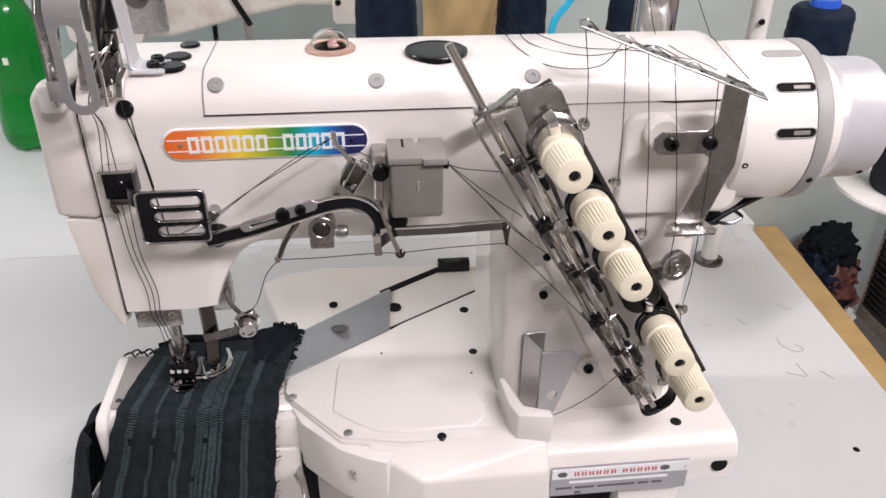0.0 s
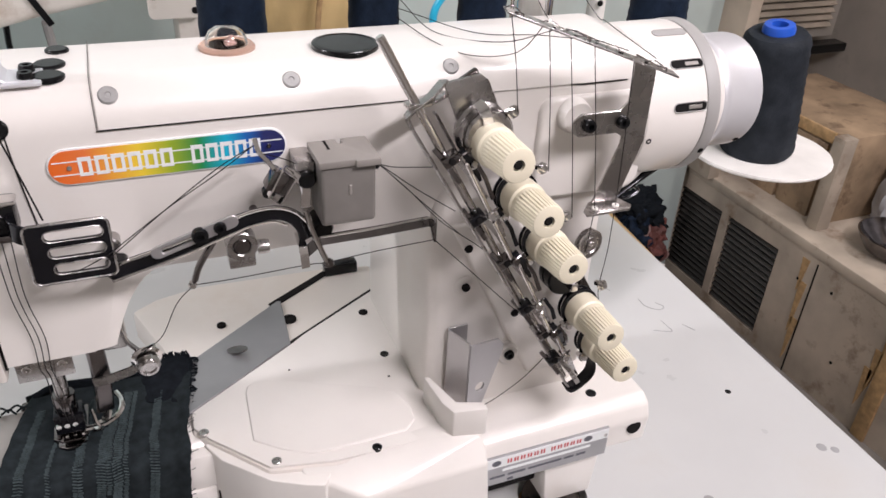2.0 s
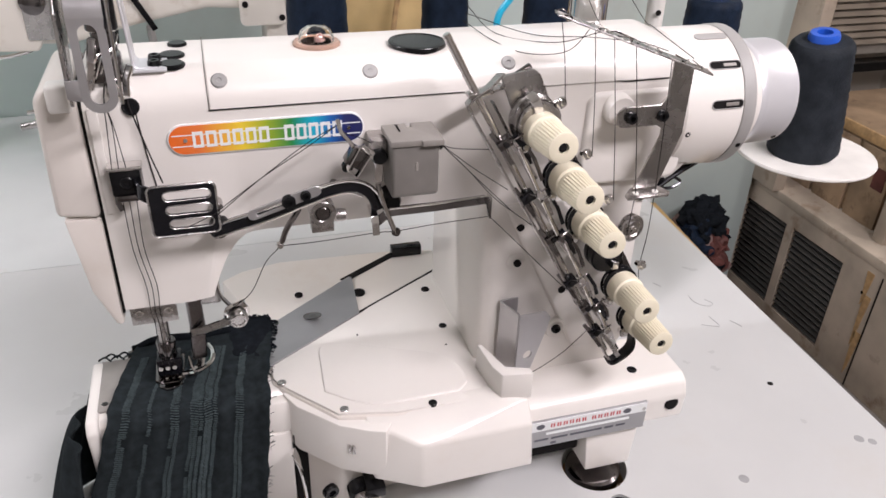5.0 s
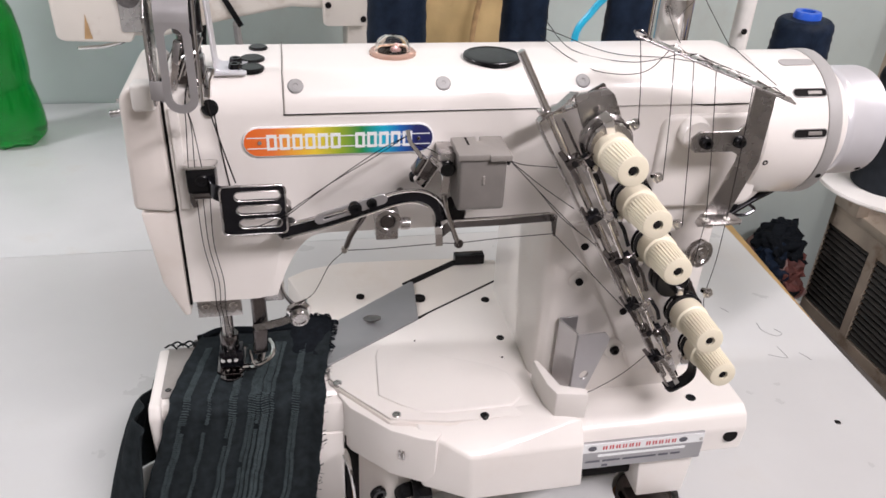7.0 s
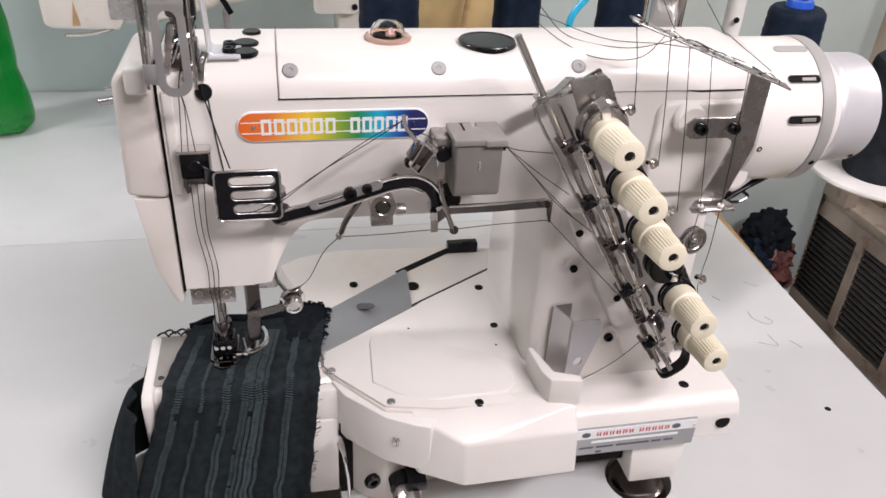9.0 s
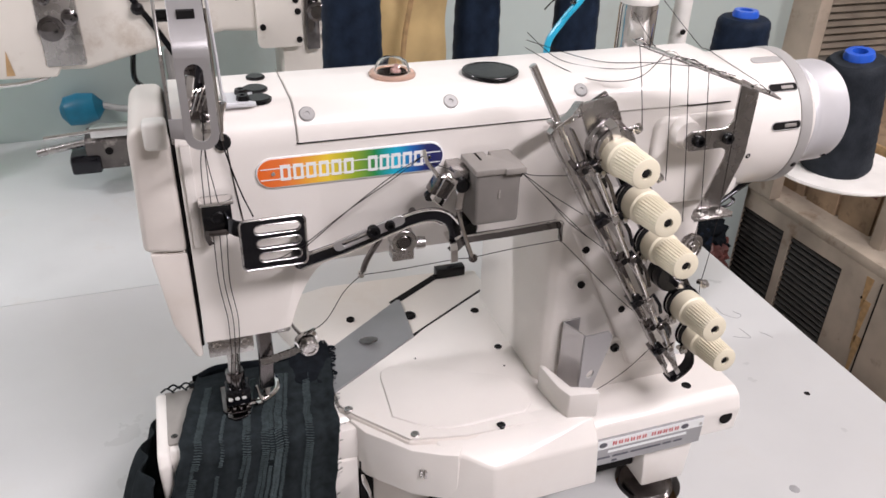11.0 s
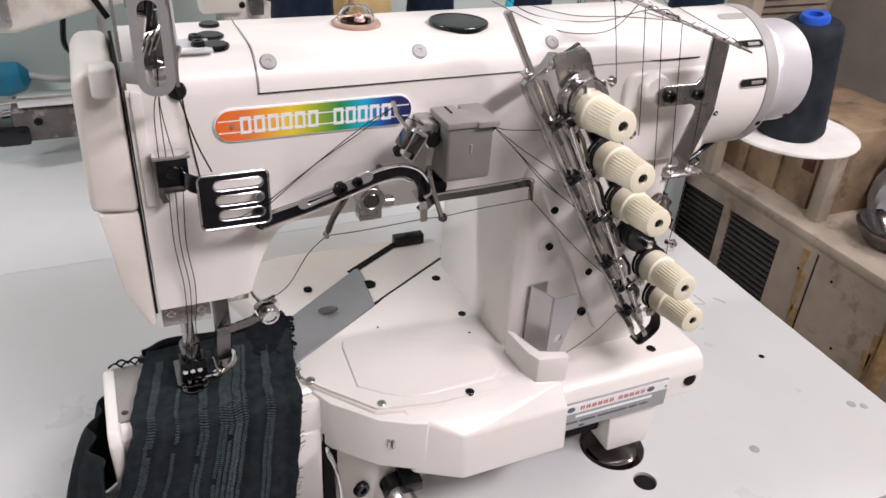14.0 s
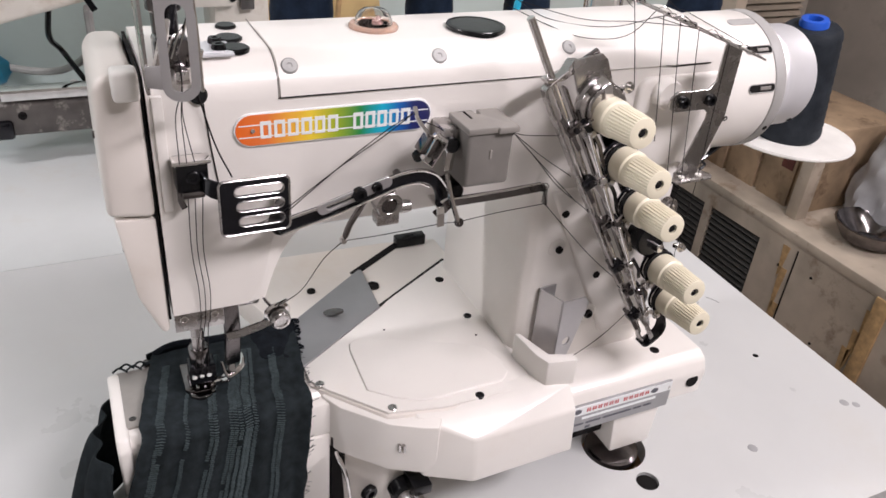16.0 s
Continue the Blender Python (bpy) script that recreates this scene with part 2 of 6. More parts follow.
def turned(profile, origin, axis, n=28, wave=0, depth=0.0, span=(0, 0)):
    """A turned body: rings of (radius, way along the axis). wave: ribs round the rings numbered in span."""
    d, s, u = frame_of(axis)
    o = Vector(origin)
    bm = bmesh.new()
    rings = []
    for k, (r, h) in enumerate(profile):
        ring = []
        for i in range(n):
            a = 2 * math.pi * i / n
            rr = r - (depth if wave and span[0] <= k <= span[1] and i % 4 > 1 else 0)
            ring.append(bm.verts.new(o + d * h + (s * math.cos(a) + u * math.sin(a)) * rr))
        rings.append(ring)
    for a, b in zip(rings, rings[1:]):
        for i in range(n):
            bm.faces.new((a[i], a[(i + 1) % n], b[(i + 1) % n], b[i]))
    bm.faces.new(rings[0])
    bm.faces.new(rings[-1])
    return bm


def rod(p0, p1, r, n=14, r1=None, bev=0.0):
    v = Vector(p1) - Vector(p0)
    L, r1 = v.length, r if r1 is None else r1
    prof = [(r, 0), (r1, L)] if not bev else [(max(r - bev, 1e-5), 0), (r, bev), (r1, L - bev), (max(r1 - bev, 1e-5), L)]
    return turned(prof, p0, v, n)


def smooth_path(pts, k=6):
    """Catmull-Rom through the points."""
    p = [Vector(q) for q in pts]
    if len(p) < 3:
        return p
    p = [2 * p[0] - p[1]] + p + [2 * p[-1] - p[-2]]
    out = []
    for i in range(1, len(p) - 2):
        a, b, c, d = p[i - 1:i + 3]
        for j in range(k):
            t = j / k
            out.append(0.5 * (2 * b + (c - a) * t + (2 * a - 5 * b + 4 * c - d) * t * t + (3 * b - a - 3 * c + d) * t ** 3))
    return out + [p[-2]]


def tube(pts, r, n=6, k=6, smooth=True):
    path = smooth_path(pts, k) if smooth else [Vector(q) for q in pts]
    bm = bmesh.new()
    rings = []
    s = None
    for i, q in enumerate(path):
        d = (path[min(i + 1, len(path) - 1)] - path[max(i - 1, 0)]).normalized()
        if s is None:
            _, s, u = frame_of(d)
        s = (s - d * s.dot(d)).normalized()
        u = d.cross(s)
        rings.append([bm.verts.new(q + (s * math.cos(2 * math.pi * j / n) + u * math.sin(2 * math.pi * j / n)) * r) for j in range(n)])
    for a, b in zip(rings, rings[1:]):
        for i in range(n):
            bm.faces.new((a[i], a[(i + 1) % n], b[(i + 1) % n], b[i]))
    bm.faces.new(rings[0])
    bm.faces.new(rings[-1])
    return bm


def strap(pts, side, w, th, bev=0.0004, smooth=0):
    """A flat bar along a path: w wide along side, th thick."""
    path = smooth_path(pts, smooth) if smooth else [Vector(q) for q in pts]
    bm = bmesh.new()
    rings = []
    for i, q in enumerate(path):
        d = (path[min(i + 1, len(path) - 1)] - path[max(i - 1, 0)]).normalized()
        s = Vector(side)
        s = (s - d * s.dot(d)).normalized()
        u = d.cross(s)
        rings.append([bm.verts.new(q + s * (w / 2 * a) + u * (th / 2 * b)) for a, b in ((1, 1), (-1, 1), (-1, -1), (1, -1))])
    for a, b in zip(rings, rings[1:]):
        for i in range(4):
            bm.faces.new((a[i], a[(i + 1) % 4], b[(i + 1) % 4], b[i]))
    bm.faces.new(rings[0])
    bm.faces.new(rings[-1])
    bmesh.ops.recalc_face_normals(bm, faces=bm.faces)
    return bevelled(bm, bev, 1, 50)


def screw(parent, at, axis=(0, 0, 1), r=0.004, h=0.0015, material=None, name="screw", socket=True):
    """A round screw head with a recessed hexagon socket."""
    prof = [(r, -0.002), (r, h * 0.5), (r * 0.85, h)]
    if socket:
        prof += [(r * 0.45, h), (r * 0.4, h * 0.2)]
    return part(name, turned(prof, at, axis, 16), material or BLACK, parent)


# ---- setting ----
part("floor", box(-2.4, 2.9, -2.2, 2.2, FLOOR - 0.1, FLOOR, 0), FLOORM, None, "stained grey cement floor", "structure", "floor")
# ceiling is never in view, it closes the room so light bounces
part("ceiling", box(-2.4, 2.9, -2.2, 2.2, 1.85, 1.95, 0), ROOM, None, "unseen off-white ceiling added to bounce the lamp light", "structure", "ceiling")
part("wall_north", box(-2.4, 1.58, 1.22, 1.34, FLOOR, 1.85, 0.004), WALL, None, "pale blue-green plastered wall behind the tables", "structure", "wall")
part("wall_alcove", box(1.46, 2.9, 2.0, 2.1, FLOOR, 1.85, 0), DARKWALL, None, "grey-brown wall with shade in its colour", "structure", "wall")
part("wall_alcove_side", box(1.46, 1.58, 1.34, 2.0, FLOOR, 1.85, 0), DARKWALL, None, "grey-brown wall with shade in its colour", "structure", "wall")
part("wall_east", box(2.8, 2.9, -2.2, 2.0, FLOOR, 1.85, 0), DARKWALL, None, "grey-brown side wall with shade in its colour", "structure", "wall")
# west and south walls are out of view, added for bounce and reflections
part("wall_west", box(-2.5, -2.4, -2.2, 1.34, FLOOR, 1.85, 0), ROOM, None, "unseen off-white wall added to bounce the lamp light", "structure", "wall")
part("wall_south", box(-2.4, 2.9, -2.3, -2.2, FLOOR, 1.85, 0), ROOM, None, "unseen off-white wall added to bounce the lamp light", "structure", "wall")

# ---- sewing table, with the openings cut through its top ----
table = thing("sewing_table", (0.0, 0.1, FLOOR), "grey-white laminate sewing table with worn plywood edge", "table")
outline = [(-1.3, -0.19), (0.70, -0.19), (0.724, -0.182), (0.738, -0.16), (0.742, -0.13), (0.749, 0.14), (0.762, 0.49), (0.764, 0.545), (-1.3, 0.545)]
openings = [circle(0.378, -0.028, 0.036, 32), circle(0.383, -0.084, 0.0125, 24), rounded(-0.02, -0.06, 0.058, 0.05, 0.01)]
part("tabletop", holed(outline, openings, "z", -0.022, 0.0), TABLE, table)
part("tabletop_core", holed([(x - (0.002 if x > 0 else 0), y) for x, y in outline], openings, "z", -0.04, -0.0221), PLY, table, "bare plywood core")
part("hole_plug", turned([(0.0122, 0), (0.0122, 0.004), (0.010, 0.005)], (0.383, -0.084, -0.008), (0, 0, 1)), DARK, table, "black plug sunk in the top")
for lx, ly in ((-1.2, -0.12), (0.66, -0.12), (-1.2, 0.48), (0.70, 0.48)):
    part("leg", box(lx - 0.025, lx + 0.025, ly - 0.025, ly + 0.025, FLOOR, -0.04, 0.003), STEEL, table)
for pts in ([(0.6661, 0.2439), (0.6653, 0.2263), (0.678, 0.2122), (0.690, 0.2163), (0.684, 0.228)], [(0.644, 0.174), (0.656, 0.168), (0.6672, 0.1646), (0.667, 0.178), (0.6662, 0.1888)],
            [(0.6893, 0.1727), (0.694, 0.165), (0.6981, 0.1556)], [(0.6314, 0.2877), (0.635, 0.281), (0.6382, 0.2748)]):
    part("pencil_mark", tube([(x, y, 0.0003) for x, y in pts], 0.00055, 4), PENCIL, table, "grey pencil scribble")
for x, y, r in ((0.6596, 0.041, 0.0040), (0.700, -0.070, 0.006), (0.712, -0.078, 0.005), (0.53, -0.088, 0.006)):
    part("stain_spot", turned([(r, 0), (r * 0.8, 0.0005)], (x, y, 0.0), (0, 0, 1), 10), BLACK if r < 0.005 else PENCIL, table, "small dark spot")

bench = thing("wooden_bench", (1.12, 0.65, FLOOR), "low bench of bare tan planks beside the table", "bench")
PLANK = mat("bare_tan_wood", (0.60, 0.40, 0.17), 0.6, 0, 0.12, 14, 0.25, 120, stain=(0.36, 0.22, 0.09), amount=0.6, sscale=7)
for x0, x1 in ((0.98, 1.098), (1.102, 1.224)):
    part("plank", prism([(x0 - 0.080, 0.02), (x1 - 0.080, 0.02), (x1 + 0.019, 1.21), (x0 + 0.019, 1.21)], "z", -0.432, -0.400, 0.004), PLANK, bench)
for y in (0.12, 1.02):
    part("trestle", box(0.98, 1.12, y, y + 0.04, FLOOR, -0.4325, 0.003), PLANK, bench)

back_table = thing("back_table", (0.0, 0.9, FLOOR), "pale worn laminate table against the wall", "table")
part("tabletop", box(-1.3, 0.78, 0.549, 1.215, -0.04, -0.001, 0.002), TABLE2, back_table)
for lx, ly in ((-1.2, 0.62), (0.70, 0.62), (-1.2, 1.15), (0.70, 1.15)):
    part("leg", box(lx - 0.025, lx + 0.025, ly - 0.025, ly + 0.025, FLOOR, -0.04, 0.003), STEEL, back_table)

# ---- the sewing machine ----
sm = thing("sewing_machine", (0.0, 0.0, 0.0), "white enamelled cylinder-bed coverstitch sewing machine on the table", "sewing machine")


def arc(cu, cv, r, a0, a1, n):
    return [(cu + r * math.cos(radians(a0 + (a1 - a0) * i / n)), cv + r * math.sin(radians(a0 + (a1 - a0) * i / n))) for i in range(n + 1)]


def arm_section(x):
    """The arm's outline across x, as (y, z): the head hangs lower than the arm."""
    t = min(1, max(0, (x - 0.004) / 0.046))
    low = 0.264 + (0.318 - 0.264) * (1 - (1 - t) ** 2.6)
    t2 = min(1, max(0, (x + 0.005) / 0.04))
    knee = low + 0.004 + (0.366 - low - 0.004) * t2
    back = 0.012 * t2 + 0.001
    drop = 0.0
    top = [(0, 0.425)] + arc(0.027, 0.432, 0.027, 180, 90, 8) + arc(0.088, 0.447, 0.012, 90, 0, 5)
    return [(y, z - drop) for y, z in top] + [(0.100, 0.34), (0.099, low + 0.006), (0.094, low), (back + 0.006, low), (back, low + 0.004), (back * 0.15, knee), (0, knee + 0.006)]


def loft(stations, section, ends=True):
    bm = bmesh.new()
    rings = [[bm.verts.new((x, y, z)) for y, z in section(x)] for x in stations]
    n = len(rings[0])
    for a, b in zip(rings, rings[1:]):
        for i in range(n):
            bm.faces.new((a[i], a[(i + 1) % n], b[(i + 1) % n], b[i]))
    if ends:
        bm.faces.new(rings[0])
        bm.faces.new(rings[-1])
    return bm


xs = [-0.0655, -0.05, -0.03, -0.01, 0.0, 0.004, 0.008, 0.012, 0.016, 0.02, 0.025, 0.03, 0.036, 0.043, 0.05, 0.10, 0.2, 0.3, 0.38, 0.405]
arm = part("arm", loft(xs, arm_section), ENAMEL, sm)


def arm_end(x):
    t = (x - 0.405) / 0.035
    k = 1 - 0.34 * t * t
    return [(0.05 + (y - 0.05) * (1 + 0.1 * t), 0.385 + (z - 0.385) * k) for y, z in arm_section(0.405)]


part("arm_shoulder", loft([0.405, 0.41, 0.418, 0.427, 0.434, 0.44], arm_end), ENAMEL, sm)
# the long lid on top, a hair proud, with its dark joint
lid_pts = [(-0.0008, 0.4335)] + arc(0.0265, 0.432, 0.0278, 178, 90, 9) + [(0.07, 0.4598), (0.07, 0.4585), (0.0265, 0.4585)] + arc(0.0265, 0.432, 0.0265, 90, 178, 9)[1:] + [(0.0005, 0.4335)]
lid = part("arm_lid", prism(lid_pts, "x", 0.0205, 0.402, 0.0002, 1), ENAMEL, sm)
part("joint", strap([(0.019, -0.0004, 0.4322), (0.24, -0.0004, 0.4325), (0.345, -0.0004, 0.4335), (0.36, -0.0004, 0.4315), (0.40, -0.0004, 0.432)], (0, 0, 1), 0.0007, 0.0010, 0), SEAM, arm, "thin dark joint line")
part("joint", tube([(0.0195, y - 0.0002, z + 0.0003) for y, z in [(0, 0.4325)] + arc(0.027, 0.432, 0.027, 178, 90, 8) + [(0.095, 0.4592)]], 0.0003, 5), JOINT, arm, "thin dark joint line")
part("joint", tube([(-0.031, 0.002, 0.444), (-0.0305, -0.0002, 0.430), (-0.028, -0.0004, 0.40), (-0.0235, -0.0004, 0.36), (-0.020, 0.0, 0.33)], 0.0005, 5), SEAM, arm, "thin dark joint line")
for x in (0.029, 0.141, 0.254):
    part("lid_screw_boss", turned([(0.0060, -0.004), (0.0060, 0.0006), (0.0050, 0.0014), (0.0020, 0.0014), (0.0016, 0.0008)], (x, 0.0072, 0.4515), (0, -0.70, 0.71), 18), BOSS, lid, "pale steel lid screw")
# buttons and window on top
part("oil_cap", turned([(0.0225, -0.001), (0.0225, 0.0008), (0.0236, 0.0008), (0.0236, 0.0032), (0.0232, 0.0038), (0.0205, 0.0042), (0.0200, 0.0038), (0.006, 0.0040)], (0.187, 0.041, 0.4595), (0, 0, 1), 40), BLACK, sm, "glossy black oil cap")
sight = part("oil_window", turned([(0.0192, -0.001), (0.0192, 0.002), (0.0178, 0.0034), (0.0150, 0.0036), (0.0148, 0.0004), (0.004, 0.0004)], (0.108, 0.058, 0.4595), (0, 0, 1), 36), PINKDISC, sm, "rosy oil window ring")
part("lens_floor", turned([(0.0146, 0), (0.0146, 0.0012), (0.006, 0.0026)], (0.108, 0.058, 0.4596), (0, 0, 1), 24), ENAMEL_SIDE, sight)
part("spray_nozzle", turned([(0.004, 0), (0.0045, 0.003), (0.0025, 0.004), (0.002, 0.007), (0.001, 0.0075)], (0.110, 0.056, 0.4615), (0.2, 0.1, 1), 12), DUSKY, sight)
dome = part("dome", turned([(0.0127, 0.0030), (0.0145, 0.003), (0.0140, 0.007), (0.0118, 0.0115), (0.0075, 0.0145), (0.0001, 0.0157), (0.0001, 0.0145), (0.0068, 0.0133), (0.0107, 0.0106), (0.0127, 0.0066), (0.0127, 0.0030)], (0.108, 0.058, 0.4595), (0, 0, 1), 24), DOME, sight, "clear plastic dome")
dome.visible_shadow = False
for x, y, r in ((-0.003, 0.026, 0.0098), (-0.003, 0.049, 0.0098), (0.001, 0.078, 0.0075)):
    part("plug", turned([(r, -0.001), (r, 0.0012), (r * 0.85, 0.0022)], (x, y, 0.459), (0, 0, 1), 24), BLACK, sm, "black rubber plug")
part("face_plug", turned([(0.0062, -0.001), (0.0062, 0.0015), (0.005, 0.0028)], (-0.0335, 0.001, 0.4385), (0, -0.9, 0.35), 20), BLACK, sm, "black rubber plug")

# head cover on the free end
cover = part("head_cover", prism([(-0.0990, 0.356), (-0.0685, 0.352), (-0.0685, 0.447), (-0.073, 0.455), (-0.090, 0.455), (-0.0965, 0.447)], "y", 0.001, 0.100, 0.0045, 3), ENAMEL_SIDE, sm)
part("lower_head_cover", prism([(-0.0955, 0.353), (-0.0685, 0.351), (-0.0685, 0.252), (-0.0745, 0.252), (-0.0875, 0.286)], "y", 0.003, 0.098, 0.003, 2), ENAMEL_SIDE, cover)
part("cover_gap", box(-0.0690, -0.0668, 0.0055, 0.098, 0.262, 0.4535, 0), SEAM, sm, "black gap behind the cover")
part("side_tab", box(-0.0850, -0.0690, -0.012, 0.004, 0.4410, 0.4610, 0.003, 3), WHITEPL, sm, "white plastic stop")
for z in (0.30, 0.395):
    screw(cover, (-0.0985 if z > 0.36 else -0.091, 0.055, z), (-1, 0, 0.1), 0.0028, 0.0008, DARK_CHROME)

# rainbow badge
badge = part("badge", prism(stadium(-0.0005, 0.411, 0.1215, 0.411, 0.0122, 14), "y", -0.0015, 0.0015, 0.0003, 1), WHITEINK, sm, "silver-edged badge")
part("badge_face", prism(stadium(-0.0005, 0.411, 0.1215, 0.411, 0.0111, 14), "y", -0.0019, 0.0005, 0.0), RAINBOW, badge, "rainbow badge face from orange to navy")
for z, a, b in ((0.4148, -0.0105, 0.1315), (0.4062, -0.0105, 0.1315)):
    part("badge_line", box(a + 0.001, b - 0.001, -0.0021, -0.0016, z - 0.0004, z + 0.0004, 0), WHITEINK, badge, "thin white line")
bars = [(0.0087 + i * 0.0096, 0.0076) for i in range(6)] + [(0.0756 + i * 0.0092, 0.0074) for i in range(5)]
for x, w in bars:
    hollow = holed([(x - 0.0035, 0.4046), (x - 0.0035 + w, 0.4046), (x - 0.0035 + w, 0.4172), (x - 0.0035, 0.4172)], [[(x - 0.0014, 0.4068), (x - 0.0056 + w, 0.4068), (x - 0.0056 + w, 0.4150), (x - 0.0014, 0.4150)]], "y", -0.0022, -0.0017)
    part("emblem_bar", hollow, WHITEINK, badge, "plain hollow white block")
for x in (0.0, 0.1215):
    screw(badge, (x, -0.0018, 0.411), (0, -1, 0), 0.0017, 0.0011, CHROME, "pin", False)

# column and its mouldings
col = part("column", prism([(0.2425, 0.016), (0.2455, 0.008), (0.253, 0.0035), (0.392, 0.0035), (0.402, 0.008), (0.406, 0.02), (0.406, 0.13), (0.243, 0.168)], "z", 0.118, 0.43, 0.002, 2), ENAMEL, sm)
part("housing_panel", prism(rounded(0.325, 0.338, 0.425, 0.424, 0.012), "y", -0.0045, 0.03, 0.004, 3), ENAMEL, col)
part("housing_panel", prism([(0.258, 0.325), (0.315, 0.325), (0.40, 0.21), (0.40, 0.15), (0.345, 0.15)], "y", -0.0005, 0.012, 0.0035, 3), ENAMEL, col)
part("boss", turned([(0.014, -0.004), (0.013, 0.004), (0.012, 0.006)], (0.352, -0.008, 0.41), (0, -1, 0), 24), ENAMEL, col)
for x, z, b in ((0.275, 0.301, 0), (0.275, 0.263, 1), (0.324, 0.226, 1)):
    if b:
        part("boss", turned([(0.010, -0.004), (0.009, 0.0012), (0.0075, 0.002)], (x, 0.0035, z), (0, -1, 0), 24), ENAMEL, col)
    screw(col, (x, -0.0016 if b else -0.0012, z), (0, -1, 0), 0.0036, 0.0008, DARK)
part("boss", turned([(0.012, -0.004), (0.011, 0.004), (0.009, 0.006)], (0.322, 0.0035, 0.180), (0, -1, 0), 24), ENAMEL, col)
screw(col, (0.322, -0.003, 0.181), (0, -1, 0), 0.0048, 0.003, BLACK)

# lower body, bed and front casting
part("base_body", prism([(0.068, 0.002), (0.10, -0.026), (0.136, -0.034), (0.142, 0.0), (0.285, 0.012), (0.40, 0.012), (0.42, 0.02), (0.42, 0.13), (0.26, 0.225), (0.08, 0.23), (0.03, 0.20), (0.06, 0.1)], "z", 0.0, 0.122, 0.004, 2), ENAMEL_SIDE, sm)
bed = part("bed", prism([(0.044, 0.026), (0.058, 0.010), (0.097, -0.036), (0.15, -0.047), (0.24, -0.050), (0.262, -0.03), (0.262, 0.232), (0.20, 0.242), (0.075, 0.247), (0.03, 0.236), (0.006, 0.220), (0.03, 0.15), (0.04, 0.1)], "z", 0.112, 0.1452, 0.004, 2), ENAMEL_SIDE, sm)
cov = part("bed_cover", prism([(0.046, 0.030), (0.058, 0.0125), (0.098, -0.033), (0.15, -0.0435), (0.240, -0.0455), (0.246, -0.012), (0.2485, 0.179), (0.16, 0.1255), (0.147, 0.1155), (0.046, 0.049)], "z", 0.1445, 0.1475, 0.0006, 2), ENAMEL, sm)
part("raised_panel", prism([(0.090, -0.001), (0.0935, 0.058), (0.0965, 0.067), (0.105, 0.0715), (0.116, 0.070), (0.205, 0.029), (0.220, 0.017), (0.2275, -0.006), (0.225, -0.022), (0.214, -0.0315), (0.150, -0.0325), (0.130, -0.030), (0.110, -0.018)], "z", 0.1445, 0.1492, 0.0016, 3), ENAMEL, cov)
part("joint", strap([(0.2475, -0.012, 0.146), (0.2500, 0.180, 0.146)], (0, 1, 0), 0.0016, 0.003, 0), SEAM, bed, "dark joint")
part("joint", strap([(0.147, 0.1195, 0.1458), (0.2510, 0.1835, 0.1458)], (0, 0, 1), 0.0012, 0.0032, 0), SEAM, bed, "dark joint")
part("guide_slot", strap([(0.141, 0.186, 0.1455), (0.212, 0.231, 0.1455)], (0, 0, 1), 0.0014, 0.0085, 0), DARK, bed, "black slot")
part("black_block", box(0.208, 0.245, 0.222, 0.234, 0.1452, 0.158, 0.001), BLACK, bed, "small black block")
part("joint", strap([(0.083, 0.139, 0.1458), (0.118, 0.166, 0.1458)], (0, 0, 1), 0.0008, 0.0022, 0), SEAM, bed, "dark joint")
for x, y, r in ((0.088, 0.168, 0.0046), (0.154, 0.157, 0.0072), (0.228, 0.143, 0.0048)):
    screw(bed, (x, y, 0.1465 if x < 0.2 else 0.1477), (0, 0, 1), r, 0.0012, DARK)
for x, y, m in ((0.228, 0.072, BLACK), (0.185, -0.041, BLACK), (0.104, -0.029, STEEL), (0.053, 0.022, STEEL)):
    screw(cov, (x, y, 0.1476), (0, 0, 1), 0.0042, 0.001, m)
for x, y in ((0.137, 0.078), (0.222, 0.04)):
    part("dot", turned([(0.0012, 0), (0.0011, 0.0004)], (x, y, 0.1475), (0, 0, 1), 8), DARK, cov)
slide = part("slide_plate", prism([(0.034, 0.034), (0.046, 0.049), (0.1465, 0.1155), (0.1515, 0.1875), (0.1475, 0.1885), (0.045, 0.112), (0.034, 0.08)], "z", 0.1458, 0.1488, 0.0005, 1), SLIDE, sm, "grey satin slide plate")
tab = prism([(0.096 + 0.0088 * math.cos(a / 10 * math.pi) + 0.0030 * math.sin(a / 10 * math.pi), 0.116 - 0.0066 * math.cos(a / 10 * math.pi) + 0.0040 * math.sin(a / 10 * math.pi)) for a in range(20)], "z", 0.1493, 0.1503, 0.0002)
for v in tab.verts:
    v.co.z += max(0.0, (v.co.x - 0.088) * 0.38)
part("spring_tab", tab, DARK_CHROME, slide, "bent bright spring tab")

# cylinder arm, its end cap and needle plate
cyl = part("cylinder_bed", prism([(0.016, 0.085), (0.012, 0.095), (0.012, 0.135), (0.02, 0.1425), (0.10, 0.1425), (0.108, 0.135), (0.108, 0.10), (0.095, 0.085)], "x", -0.112, 0.068, 0.002, 2), ENAMEL, sm)
part("end_cap", prism([(0.010, 0.080), (0.006, 0.092), (0.006, 0.136), (0.014, 0.1455), (0.098, 0.1455), (0.105, 0.136), (0.105, 0.092), (0.09, 0.08)], "x", -0.1215, -0.1105, 0.003, 3), ENAMEL, cyl)
part("needle_plate", box(-0.113, 0.035, 0.026, 0.100, 0.1405, 0.1448, 0.0008), BOXLID, cyl, "worn steel needle plate")
part("neck", box(0.020, 0.066, 0.004, 0.03, 0.100, 0.1385, 0.004), ENAMEL, cyl)
